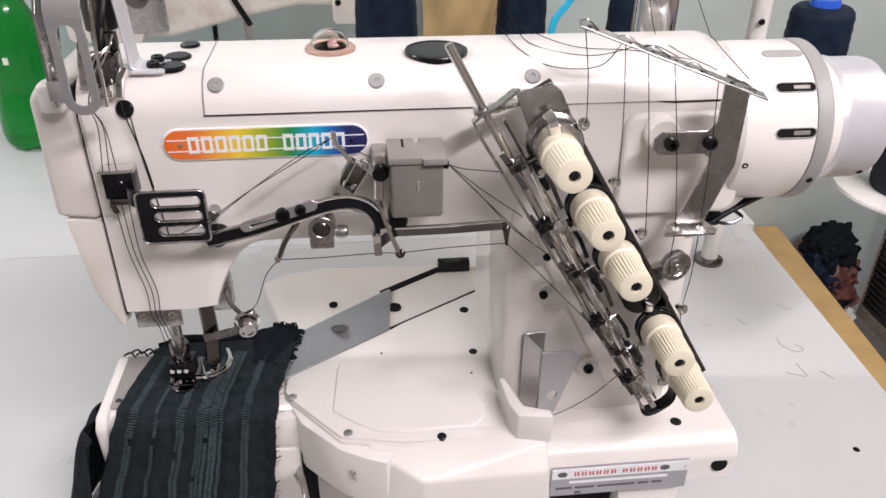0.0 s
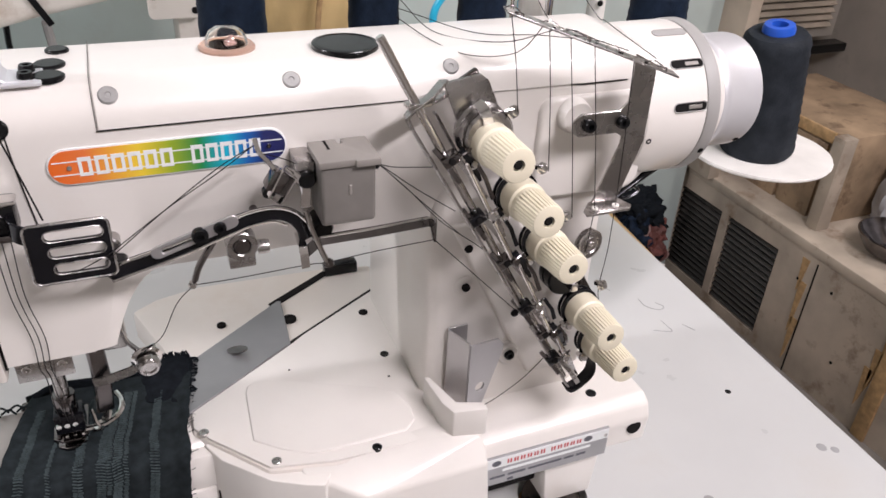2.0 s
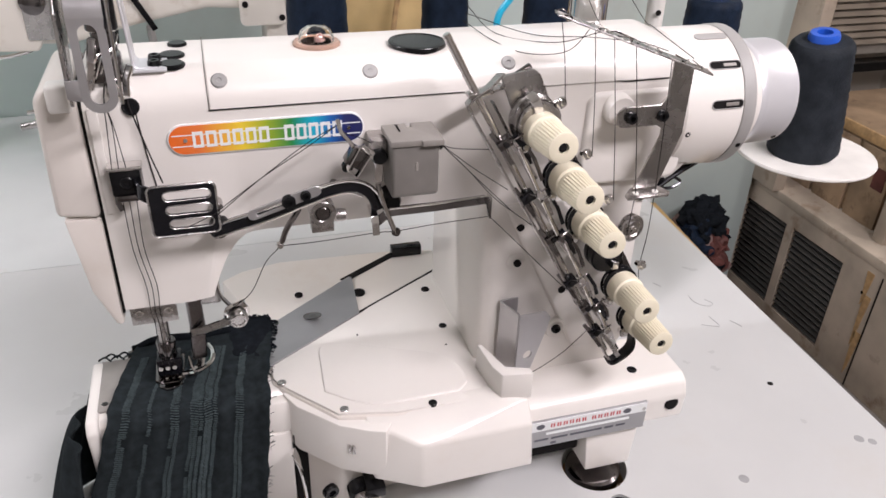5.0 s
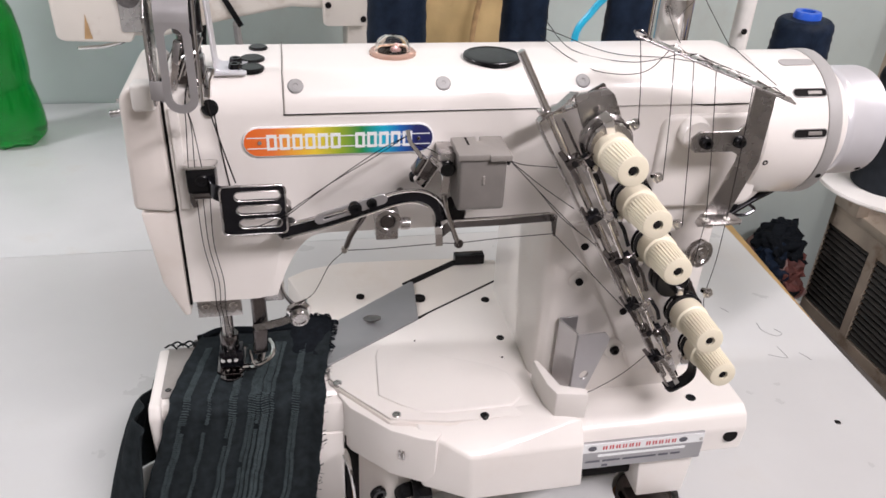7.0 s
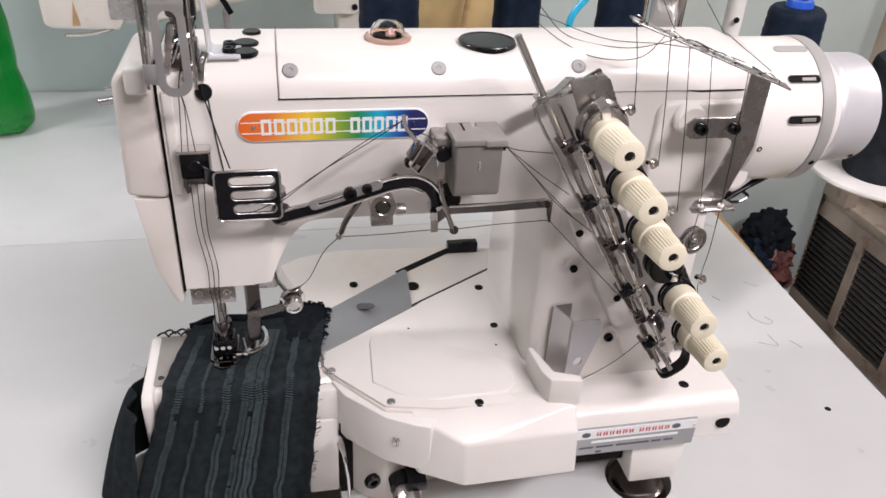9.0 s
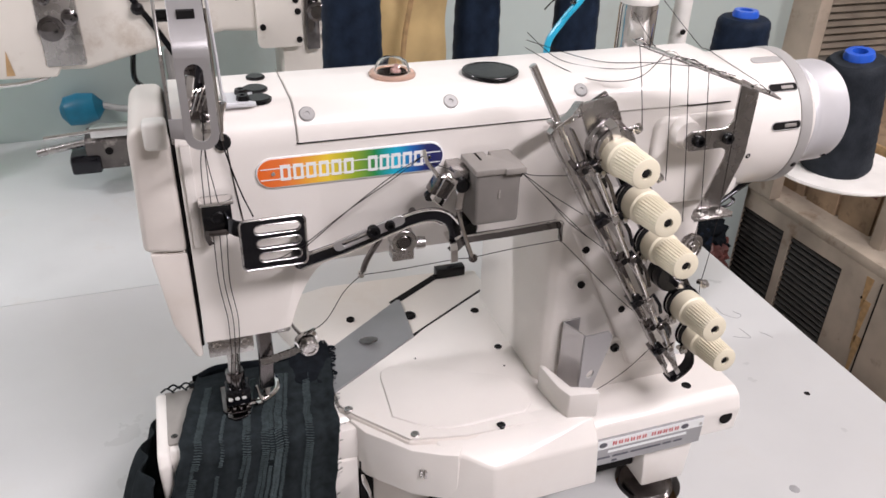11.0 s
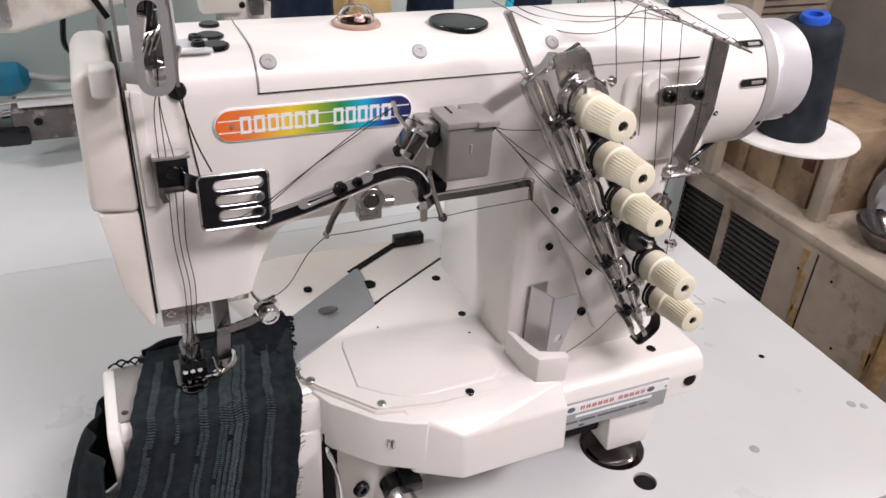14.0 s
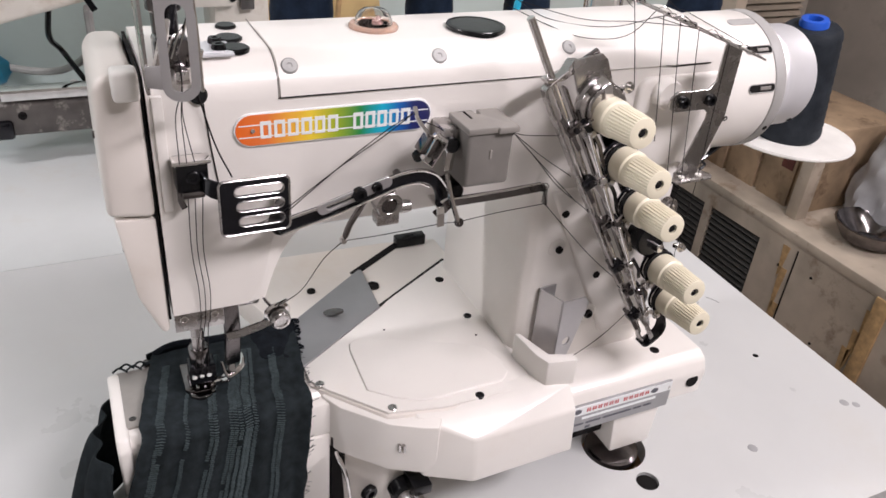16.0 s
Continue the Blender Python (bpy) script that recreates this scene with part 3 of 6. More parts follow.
screw(cyl, (-0.106, 0.036, 0.1447), (0, 0, 1), 0.003, 0.0005, DARK_CHROME)
part("looper_cover", box(-0.09, -0.03, 0.100, 0.112, 0.10, 0.146, 0.003), DARK_CHROME, cyl)

def hull(pts, bev):
    bm = bmesh.new()
    for p in pts:
        bm.verts.new(p)
    bmesh.ops.convex_hull(bm, input=bm.verts)
    bmesh.ops.dissolve_limit(bm, angle_limit=radians(3), verts=bm.verts, edges=bm.edges)
    return bevelled(bm, bev, 3, 12)


# the casting's top falls away to its front edge
front = part("front_casting", hull([(0.118, -0.030, 0.082), (0.126, -0.058, 0.080), (0.1668, -0.0800, 0.080), (0.2800, -0.0715, 0.072), (0.2785, -0.040, 0.074), (0.262, -0.030, 0.080),
                                    (0.118, -0.030, 0.1465), (0.122, -0.0455, 0.1425), (0.1664, -0.0752, 0.1290), (0.2745, -0.0725, 0.1280), (0.2755, -0.0535, 0.1480), (0.262, -0.030, 0.1480)], 0.0030), ENAMEL, sm)
part("casting_wing", prism([(0.052, 0.014), (0.0625, -0.0075), (0.097, -0.0425), (0.122, -0.0560), (0.136, -0.0612), (0.15, -0.040), (0.15, -0.038), (0.104, -0.026), (0.064, 0.018)], "z", 0.086, 0.1416, 0.003, 3), ENAMEL, front)
lip = prism([(0.2405, 0.0), (0.2455, -0.001), (0.256, -0.038), (0.2785, -0.046), (0.2785, -0.055), (0.249, -0.050), (0.244, -0.036)], "z", 0.145, 0.1745, 0.0015, 2)
part("corner_lip", lip, ENAMEL, front)
for dx in (0, 0.0035):
    part("cast_mark", box(0.1035 + dx, 0.1055 + dx, -0.0495 - dx * 0.72, -0.0455 - dx * 0.72, 0.112, 0.120, 0), STEEL, front, "small grey cast mark")

# right foot block with the type plate
foot_block = part("foot_block", prism([(-0.0495, 0.080), (-0.0515, 0.106), (-0.046, 0.120), (-0.036, 0.1260), (0.03, 0.1260), (0.03, 0.076), (-0.05, 0.076)], "x", 0.272, 0.4585, 0.010, 4), ENAMEL, sm)
part("end_hole", turned([(0.0078, -0.002), (0.0078, 0.0012), (0.006, 0.0014)], (0.4415, -0.0503, 0.0975), (0.0, -1, 0.1), 24), DARK, foot_block, "dark round hole")
screw(foot_block, (0.406, -0.022, 0.1260), (0, 0, 1), 0.0052, 0.001, BLACK)
plate = part("type_plate", box(0.283, 0.411, -0.0535, -0.0495, 0.0745, 0.1085, 0.0003, 1), SLIDE, foot_block, "silver type plate with red and white bands")
part("plate_band", box(0.2835, 0.4105, -0.0539, -0.0532, 0.0965, 0.1080, 0), WHITEINK, plate, "white band")
for i in range(11):
    x = 0.304 + i * 0.0068 + (0.004 if i > 5 else 0)
    for dx in (0.0, 0.0028):
        part("print_bar", box(x + dx, x + dx + 0.0014, -0.0543, -0.0538, 0.0998, 0.1044, 0), REDINK, plate, "thin plain red bar")
for x in (0.293, 0.388):
    part("print_mark", prism(circle(x, 0.1022, 0.0032, 10, 0.0046), "y", -0.0543, -0.0538, 0), DARKINK, plate, "small plain emblem")
part("print_bar", box(0.300, 0.392, -0.0539, -0.0534, 0.0900, 0.0930, 0), WHITEINK, plate, "unreadable white line of print")
for a, b in ((0.288, 0.303), (0.306, 0.324), (0.327, 0.362), (0.365, 0.375), (0.378, 0.388)):
    part("print_bar", box(a, b, -0.0539, -0.0534, 0.0830, 0.0852, 0), DARKINK, plate, "unreadable dark line of print")
part("print_bar", box(0.306, 0.312, -0.0539, -0.0534, 0.0765, 0.0792, 0), DARKINK, plate, "unreadable dark print")
screw(plate, (0.4075, -0.0534, 0.1005), (0, -1, 0), 0.002, 0.0012, CHROME)
# solid dark block stands in for the shade below the foot block
part("foot_shade_block", box(0.284, 0.352, -0.030, 0.012, 0.036, 0.0765, 0.002), DARK, foot_block, "dark block painted as the shade in the hollow under the foot")
part("foot_leg", prism([(0.350, 0.0765), (0.412, 0.0765), (0.408, 0.016), (0.356, 0.016)], "y", -0.046, 0.0, 0.003, 2), ENAMEL, foot_block)
part("pulley_guard", turned([(0.030, -0.03), (0.030, 0.004), (0.026, 0.006)], (0.379, -0.024, -0.008), (0, 0, 1), 28), DARK_CHROME, foot_block, "steel pulley guard in the table opening")

# small works below the casting
feed = thing("stitch_length_knob", (0.117, -0.03, 0.045), "dark knob with a knurled steel sleeve on the machine base", "knob")
part("sleeve", turned([(0.0125, 0), (0.0135, 0.002), (0.0135, 0.017), (0.012, 0.019), (0.006, 0.019)], (0.1175, -0.046, 0.045), (0.05, -1, -0.15), 40, 1, 0.0007, (1, 2)), STEEL, feed)
part("collar", turned([(0.0145, 0), (0.0145, 0.012), (0.011, 0.016)], (0.1168, -0.0305, 0.047), (0.05, -1, -0.15), 28), BLACK, feed)
part("flat_bracket", box(0.118, 0.136, -0.058, -0.030, 0.056, 0.068, 0.001), BLACK, sm)
screw(sm, (0.088, -0.021, 0.036), (0.3, -1, 0), 0.0085, 0.004, BLACK)
part("side_lever", strap([(0.055, -0.022, 0.100), (0.060, -0.028, 0.085), (0.063, -0.032, 0.05), (0.064, -0.034, 0.004)], (0, 1, 0), 0.016, 0.003, 0.0008, 4), CHROME, sm, "bright side lever")
part("base_cheek", box(0.026, 0.057, 0.002, 0.03, 0.001, 0.101, 0.003, 2), ENAMEL, sm)
# the slot is not cut, a dark block carries its inner shade
part("slot_shade_block", box(0.0575, 0.072, 0.000, 0.03, 0.001, 0.098, 0.001), DARK, sm, "dark block painted as the shade in the slot beside the base")
part("lever_boss", turned([(0.006, 0), (0.006, 0.006), (0.004, 0.008)], (0.066, -0.036, 0.022), (0.5, -1, 0), 16), BLACK, sm)

# motor on the right end
MY, MZ = 0.048, 0.395
motor = part("motor_housing", turned([(0.0610, 0), (0.0640, 0.003), (0.0648, 0.012), (0.0648, 0.057), (0.0640, 0.0585)], (0.413, MY, MZ), (1, 0, 0), 72), ENAMEL, sm)
part("grey_ring", turned([(0.0648, 0), (0.0656, 0.0015), (0.0656, 0.011), (0.0646, 0.0125)], (0.4718, MY, MZ), (1, 0, 0), 72), GREYRING, motor, "grey rubber ring")
part("motor_neck", turned([(0.0625, 0), (0.0600, 0.003), (0.0555, 0.006), (0.0530, 0.013), (0.0500, 0.0165)], (0.4845, MY, MZ), (1, 0, 0), 72), ENAMEL, motor, "white stepped neck")
cap = part("motor_cap", turned([(0.0500, 0), (0.0512, 0.002), (0.0512, 0.008), (0.0500, 0.010), (0.0500, 0.038), (0.0490, 0.042), (0.0455, 0.0450), (0.030, 0.0455), (0.012, 0.0445)], (0.5000, MY, MZ), (1, 0, 0), 72), ALU, motor, "satin aluminium handwheel cap")
for a, cx in ((167.0, 0.4545), (136.5, 0.4550), (107.5, 0.4535)):
    nrm = Vector((0, math.cos(radians(a)), math.sin(radians(a))))
    tang = Vector((0, -nrm.z, nrm.y))
    c0 = Vector((cx, MY + 0.0648 * nrm.y, MZ + 0.0648 * nrm.z))
    turn = Matrix(((1, 0, 0, c0.x), (0, tang.y, nrm.y, c0.y), (0, tang.z, nrm.z, c0.z), (0, 0, 0, 1)))
    slot = prism(stadium(-0.0120, 0, 0.0120, 0, 0.0036), "z", -0.003, 0.0005, 0)
    bmesh.ops.transform(slot, matrix=turn, verts=slot.verts)
    vs_ = part("vent_slot", slot, DARK if a > 110 else GREYRING, motor, "dark vent slot")
    rim = stadium(-0.0120, 0, 0.0120, 0, 0.0038)
    part("slot_rim", tube([turn @ Vector((u, v, 0.0004)) for u, v in rim + rim[:1]], 0.0005, 5, smooth=False), GREYRING, vs_)
    if a > 110:
        core = box(-0.002, 0.011, -0.0016, 0.0016, -0.002, 0.0009, 0.0004, 1)
        bmesh.ops.transform(core, matrix=turn, verts=core.verts)
        part("inner_fin", core, BOXLID, vs_)
for a, cx, rr in ((205, 0.478, 0.0656), (222, 0.535, 0.0500), (190, 0.420, 0.0640)):
    nrm = Vector((0, math.cos(radians(a)), math.sin(radians(a))))
    screw(motor, (cx, MY + rr * nrm.y, MZ + rr * nrm.z), nrm, 0.0026, 0.0006, DARK)
part("motor_hook", tube([(0.418, 0.02, 0.332), (0.424, 0.016, 0.318), (0.436, 0.016, 0.3155), (0.446, 0.018, 0.3195), (0.440, 0.02, 0.3245)], 0.0016, 6), BLACK_CHROME, sm, "bent black wire hook")
part("hook_root", box(0.408, 0.424, 0.01, 0.03, 0.316, 0.336, 0.003), DARK, sm)


# ---- thread tension assembly ----
TD = Vector((0.514, 0, -0.858))          # way down the row of dials
TS = Vector((0.858, 0, 0.514))           # across it
tension = part("tension_plate", strap([Vector((0.2505, -0.022, 0.4545)), Vector((0.2505, -0.022, 0.4545)) + TD * 0.318], TS, 0.022, 0.004, 0.001), DARK_CHROME, sm, "dark plated tension plate")
part("plate_ear", prism([(0.236, 0.450), (0.2405, 0.4535), (0.262, 0.457), (0.268, 0.452), (0.283, 0.420), (0.262, 0.408), (0.246, 0.425)], "y", -0.0275, -0.0245, 0.0006), STEEL, tension, "worn steel top plate")
for i, (x, y, z) in enumerate(((0.265, -0.087, 0.416), (0.293, -0.087, 0.370), (0.319, -0.087, 0.326), (0.362, -0.090, 0.255), (0.389, -0.083, 0.209))):
    k = thing("tension_dial", (x, y, z), "cream ribbed plastic thread tension dial", "tension dial", "thread tension dials")
    ax = (0.0, -1, 0.06)
    b = Vector((x, y + 0.0475, z - 0.003))
    part("dial_body", turned([(0.0110, 0), (0.0150, 0.0006), (0.0153, 0.003), (0.0150, 0.0150), (0.0143, 0.0158), (0.0136, 0.0165), (0.0136, 0.0205), (0.0138, 0.0215), (0.0126, 0.0455), (0.0118, 0.0472), (0.0112, 0.0475), (0.0042, 0.0475), (0.0038, 0.043)],
                             b, ax, 128, 1, 0.0008, (7, 8)), CREAM, k)
    part("screw_tip", turned([(0.0032, 0), (0.0032, 0.0036), (0.0024, 0.0044)], b + Vector(ax) * 0.0425, ax, 14), DARK, k, "dark screw in the dial's hole")
    for j, (r, o, m) in enumerate(((0.0172, -0.0025, BLACK_CHROME), (0.0160, -0.006, CHROME), (0.0172, -0.0085, BLACK_CHROME))):
        part("tension_disc", turned([(r - 0.002, 0), (r, 0.0007), (r, 0.0016), (r - 0.002, 0.0022)], b + Vector(ax) * o, ax, 32), m, k, "plated tension disc")
    part("stud", rod(b + Vector((0, 0.020, 0)), b, 0.0045), DARK_CHROME, k)
    # little posts with chrome clips beside each dial
    for sgn, dn in ((1, -0.004), (-1, 0.012)):
        if i == 4 and sgn > 0:
            continue
        c = b + TS * (0.021 * sgn) + TD * dn + Vector((0, 0.006, 0.004))
        g = part("thread_post", rod(c, c + Vector((0, -0.013, 0.004)), 0.0026, 10, bev=0.0006), CHROME, tension, "chrome thread post")
        part("post_washer", turned([(0.0044, 0), (0.0046, 0.0008), (0.0040, 0.0018)], c + Vector((0, -0.008, 0.0024)), (0, -1, 0.3), 16), CHROME, g)
cb = Vector((0.260, -0.0315, 0.4265))
part("cap_clip", strap([cb + Vector((-0.004, -0.004, 0.014)), cb + Vector((-0.001, -0.012, 0.010)), cb + Vector((0.003, -0.013, -0.002))], TS, 0.008, 0.0025, 0.0006, 4), CHROME, tension, "bright clip over the top dial")
barrel = part("cap_barrel", turned([(0.0205, 0), (0.0205, 0.0025), (0.0180, 0.004), (0.0180, 0.0155), (0.0168, 0.0172), (0.010, 0.0172)], (0.2645, -0.0265, 0.4165), (0.0, -1, 0.06), 40), STEEL, tension, "worn steel barrel behind the top dial")
part("barrel_ring", turned([(0.0184, 0), (0.0192, 0.0008), (0.0184, 0.0016)], (0.2645, -0.0390, 0.4172), (0.0, -1, 0.06), 40), DARK_CHROME, barrel)

# rod frame with its little thread clips
rt, rb = Vector((0.187, -0.037, 0.490)), Vector((0.3610, -0.0405, 0.170))
frame_bar = part("rod_frame", strap([(0.2365, -0.024, 0.4535), (0.222, -0.036, 0.4475), (0.2085, -0.040, 0.4415), (0.2045, -0.0405, 0.4375), (0.2085, -0.0405, 0.4285), Vector((0.362, -0.042, 0.166))], (0, 1, 0), 0.008, 0.0022, 0.0005), STEEL, sm, "bent steel rod frame")
part("top_plate", prism([(0.2045, -0.0445), (0.2045, -0.034), (0.236, -0.018), (0.241, -0.026), (0.222, -0.040)], "z", 0.443, 0.4455, 0.0005), STEEL, frame_bar)
part("guide_rod", rod(rt, rt + (rb - rt) * 0.98, 0.0031, 16, bev=0.0008), CHROME, frame_bar, "bright round rod")
part("inner_bar", strap([Vector((0.2265, -0.034, 0.436)), Vector((0.374, -0.036, 0.172))], (0, 1, 0), 0.006, 0.0018, 0.0004), DARK_CHROME, frame_bar)
part("end_hook", strap([(0.360, -0.042, 0.166), (0.366, -0.043, 0.163), (0.383, -0.040, 0.170), (0.389, -0.036, 0.178), (0.388, -0.030, 0.192)], (0, 1, 0), 0.012, 0.003, 0.0006, 4), BLACK_CHROME, frame_bar, "black end hook")
up = (rt - rb).normalized()
sx = Vector((up.z, 0, -up.x))
for j, f in enumerate((0.27, 0.42, 0.555, 0.70, 0.80, 0.89)):
    c = rt + (rb - rt) * f + sx * (-0.001 if j % 2 else 0.002)
    ck = prism([(-0.006, -0.0045), (0.006, -0.0045), (0.006, 0.0045), (-0.006, 0.0045)], "z", -0.004, 0.004, 0.0008)
    bmesh.ops.transform(ck, matrix=Matrix(((sx.x, 0, up.x, c.x), (0, 1, 0, c.y - 0.004), (sx.z, 0, up.z, c.z), (0, 0, 0, 1))), verts=ck.verts)
    clip = part("thread_clip", ck, BLACK_CHROME if j % 2 else DARK_CHROME, frame_bar, "small steel thread clip")
    part("clip_screw", turned([(0.0024, 0), (0.0024, 0.0016), (0.0016, 0.002)], c + Vector((0, -0.0085, 0)), (0, -1, 0), 12), DARK, clip)
    part("clip_arm", strap([c + sx * 0.004 + Vector((0, -0.007, 0)), c + sx * 0.007 + Vector((0, -0.010, 0)) - up * 0.018, c + sx * 0.009 + Vector((0, -0.008, 0)) - up * 0.042], sx, 0.0045, 0.0014, 0.0003), STEEL, clip)
    part("clip_wire", tube([c - sx * 0.004 + Vector((0, -0.004, 0.004)), c + sx * 0.006 + Vector((0, -0.011, 0.002)), c + sx * 0.016 + Vector((0, -0.008, 0.0))], 0.0008, 6), DARK_CHROME, clip)
    part("clip_leaf", strap([c - sx * 0.006 + Vector((0, -0.002, 0)) + up * 0.012, c - sx * 0.004 + Vector((0, -0.006, 0)), c - sx * 0.002 + Vector((0, -0.006, 0)) - up * 0.020], sx, 0.0035, 0.0012, 0.0002), DARK_CHROME, clip)
    part("clip_tongue", strap([c + sx * 0.010 + Vector((0, -0.001, 0)), c + sx * 0.012 + Vector((0, -0.006, 0)) - up * 0.010, c + sx * 0.011 + Vector((0, -0.003, 0)) - up * 0.030], sx, 0.0050, 0.0012, 0.0002), STEEL if j % 2 else BLACK_CHROME, clip)

clip_at = [rt + (rb - rt) * f for f in (0.27, 0.42, 0.555, 0.70, 0.80, 0.89)]
for j, (a, b) in enumerate(zip(clip_at, clip_at[1:])):
    d = sx * (0.0075 if j % 2 else 0.0095) + Vector((0, -0.012, 0))
    part("link_rod", rod(a + d - up * 0.006, b + d * 0.9 + up * 0.004, 0.0015, 10, bev=0.0004), CHROME, frame_bar, "bright link rod")
    part("link_joint", turned([(0.0030, 0), (0.0034, 0.0008), (0.0034, 0.0030), (0.0026, 0.0038), (0.0012, 0.0038)], b + sx * 0.008 + Vector((0, -0.0105, 0)), (0, -1, 0.1), 14), DARK_CHROME if j % 2 else CHROME, frame_bar)
    part("link_plate", strap([a + sx * 0.016 + Vector((0, -0.004, 0)) - up * 0.004, a.lerp(b, 0.5) + sx * 0.0175 + Vector((0, -0.006, 0)), b + sx * 0.016 + Vector((0, -0.004, 0)) + up * 0.006], sx, 0.0032, 0.0016, 0.0003), BLACK_CHROME if j % 2 else DARK_CHROME, frame_bar)

# black spacer with a square bright post between two dials
spacer = part("spacer_barrel", turned([(0.0150, 0), (0.0158, 0.002), (0.0158, 0.007), (0.0150, 0.008), (0.0150, 0.010), (0.0158, 0.011), (0.0158, 0.017), (0.0145, 0.0185), (0.006, 0.0185)], (0.3440, -0.0235, 0.2835), (0.0, -1, 0.06), 32), BLACK, tension, "black spacer barrel")
part("square_post", box(0.3455, 0.3515, -0.0500, -0.0415, 0.2755, 0.2825, 0.0008), CHROME, spacer)

# top right thread guide
tg = part("thread_guide_bracket", prism([(0.384, 0.462), (0.404, 0.452), (0.4045, 0.392), (0.389, 0.343), (0.366, 0.343), (0.3835, 0.392), (0.3835, 0.398), (0.378, 0.4015), (0.345, 0.4015), (0.339, 0.406), (0.339, 0.414), (0.345, 0.4195), (0.378, 0.4195), (0.3845, 0.426)], "y", -0.0285, -0.0262, 0.0004, 1), STEEL, sm, "bent steel thread guide bracket")
gl, gr = Vector((0.2745, -0.030, 0.4995)), Vector((0.4045, -0.0490, 0.4520))
part("guide_plate", strap([gl, gl.lerp(gr, 0.5), gr], (0.03, 0.98, 0.12), 0.0125, 0.0014, 0.0003), STEEL, tg, "slanting steel guide plate")
for f in (0.05, 0.26, 0.38, 0.50, 0.64, 0.80):
    c = gl.lerp(gr, f) + Vector((0, -0.002, 0))
    part("eyelet_hole", turned([(0.0012, 0), (0.0012, 0.0005)], c + Vector((0, 0, 0.0006)), (0.3, -0.1, 0.95), 10), DARK, tg)
for k, f in enumerate((0.05, 0.26, 0.40, 0.62, 0.88)):
    c = gl.lerp(gr, f)
    w = 0.006 + 0.002 * (k % 3)
    part("guide_curl", tube([c + Vector((-w, 0.003, 0.0035)), c + Vector((-0.2 * w, 0.001, 0.0045)), c + Vector((w, 0, 0.0005 - 0.3 * w)), c + Vector((0.5 * w, -0.005, 0.001)), c + Vector((-0.4 * w, -0.004, 0.0025))], 0.00045, 5), CHROME if k % 2 else DARK_CHROME, tg)
part("guide_tab", prism([(0.352, -0.0455), (0.391, -0.0455), (0.3955, -0.040), (0.391, -0.0265), (0.364, -0.0265), (0.353, -0.038)], "z", 0.3415, 0.3435, 0.0004), STEEL, tg)
for x, y in ((0.363, -0.038), (0.382, -0.038)):
    part("eyelet", turned([(0.0028, 0), (0.0028, 0.0012), (0.0014, 0.0012), (0.0013, 0.0002)], (x, y, 0.3433), (0, 0, 1), 14), WHITEPL, tg)
for x in (0.352, 0.381):
    screw(tg, (x, -0.0285, 0.4105), (0, -1, 0), 0.0052, 0.0045, BLACK)
pulley = part("tie_pulley", turned([(0.0118, 0), (0.0132, 0.0012), (0.0132, 0.0022), (0.0104, 0.0036), (0.0104, 0.0048), (0.0132, 0.0062), (0.0132, 0.0074), (0.0120, 0.0082), (0.0085, 0.0078), (0.0075, 0.0068), (0.0068, 0.0078), (0.003, 0.0084)], (0.3795, -0.0085, 0.2940), (0.22, -1, 0.05), 36), STEEL, sm, "small steel thread pulley")
screw(pulley, (0.3810, -0.0168, 0.2943), (0.22, -1, 0.05), 0.0034, 0.0014, CHROME)
part("tie_arm", strap([(0.352, -0.007, 0.282), (0.362, -0.012, 0.285), (0.3745, -0.0165, 0.2925)], (0, 0.15, 1), 0.012, 0.0022, 0.0008, 3), STEEL, sm, "steel pulley arm")
screw(sm, (0.363, -0.0135, 0.2755), (0.1, -1, 0), 0.0052, 0.007, BLACK)
screw(sm, (0.372, -0.0125, 0.2665), (0.1, -1, 0), 0.0042, 0.009, BLACK)
part("motor_underguard", strap([(0.392, 0.006, 0.3150), (0.403, 0.008, 0.3170), (0.420, 0.011, 0.3260), (0.440, 0.015, 0.3350), (0.460, 0.022, 0.3395)], (0, 1, 0), 0.012, 0.0035, 0.0008, 4), BLACK_CHROME, sm, "dark curved guard under the motor")

# grey thread-oil box with hinged lid
oil = part("oiler_box", prism([(-0.040, 0.366), (-0.040, 0.408), (-0.006, 0.408), (-0.006, 0.363), (-0.036, 0.363)], "x", 0.1475, 0.1845, 0.003, 3), BOXPL, sm, "grey cloudy plastic thread-oil box")
part("lid", prism([(0.1460, -0.0415), (0.1700, -0.0415), (0.1700, -0.0440), (0.1870, -0.0440), (0.1870, -0.006), (0.1690, -0.006), (0.1690, -0.014), (0.1655, -0.014), (0.1655, -0.006), (0.1460, -0.006)], "z", 0.4075, 0.4125, 0.0008), BOXLID, oil, "lighter grey lid")
part("lid_slot", box(0.1565, 0.1580, -0.022, -0.008, 0.4122, 0.4129, 0), DARK, oil)
part("outlet", turned([(0.0034, 0), (0.0034, 0.004), (0.002, 0.005)], (0.1845, -0.030, 0.402), (1, -0.2, 0), 12), BLACK, oil)
part("level_mark", box(0.1655, 0.1675, -0.0408, -0.0396, 0.387, 0.394, 0.0003, 1), BOXLID, oil, "pale level mark")
part("box_bracket", box(0.135, 0.1475, -0.024, 0.002, 0.393, 0.4065, 0.0015), STEEL, sm)
part("box_screw", turned([(0.0062, 0), (0.0062, 0.006), (0.005, 0.0075)], (0.1405, -0.022, 0.395), (0, -1, 0), 18), BLACK, sm)

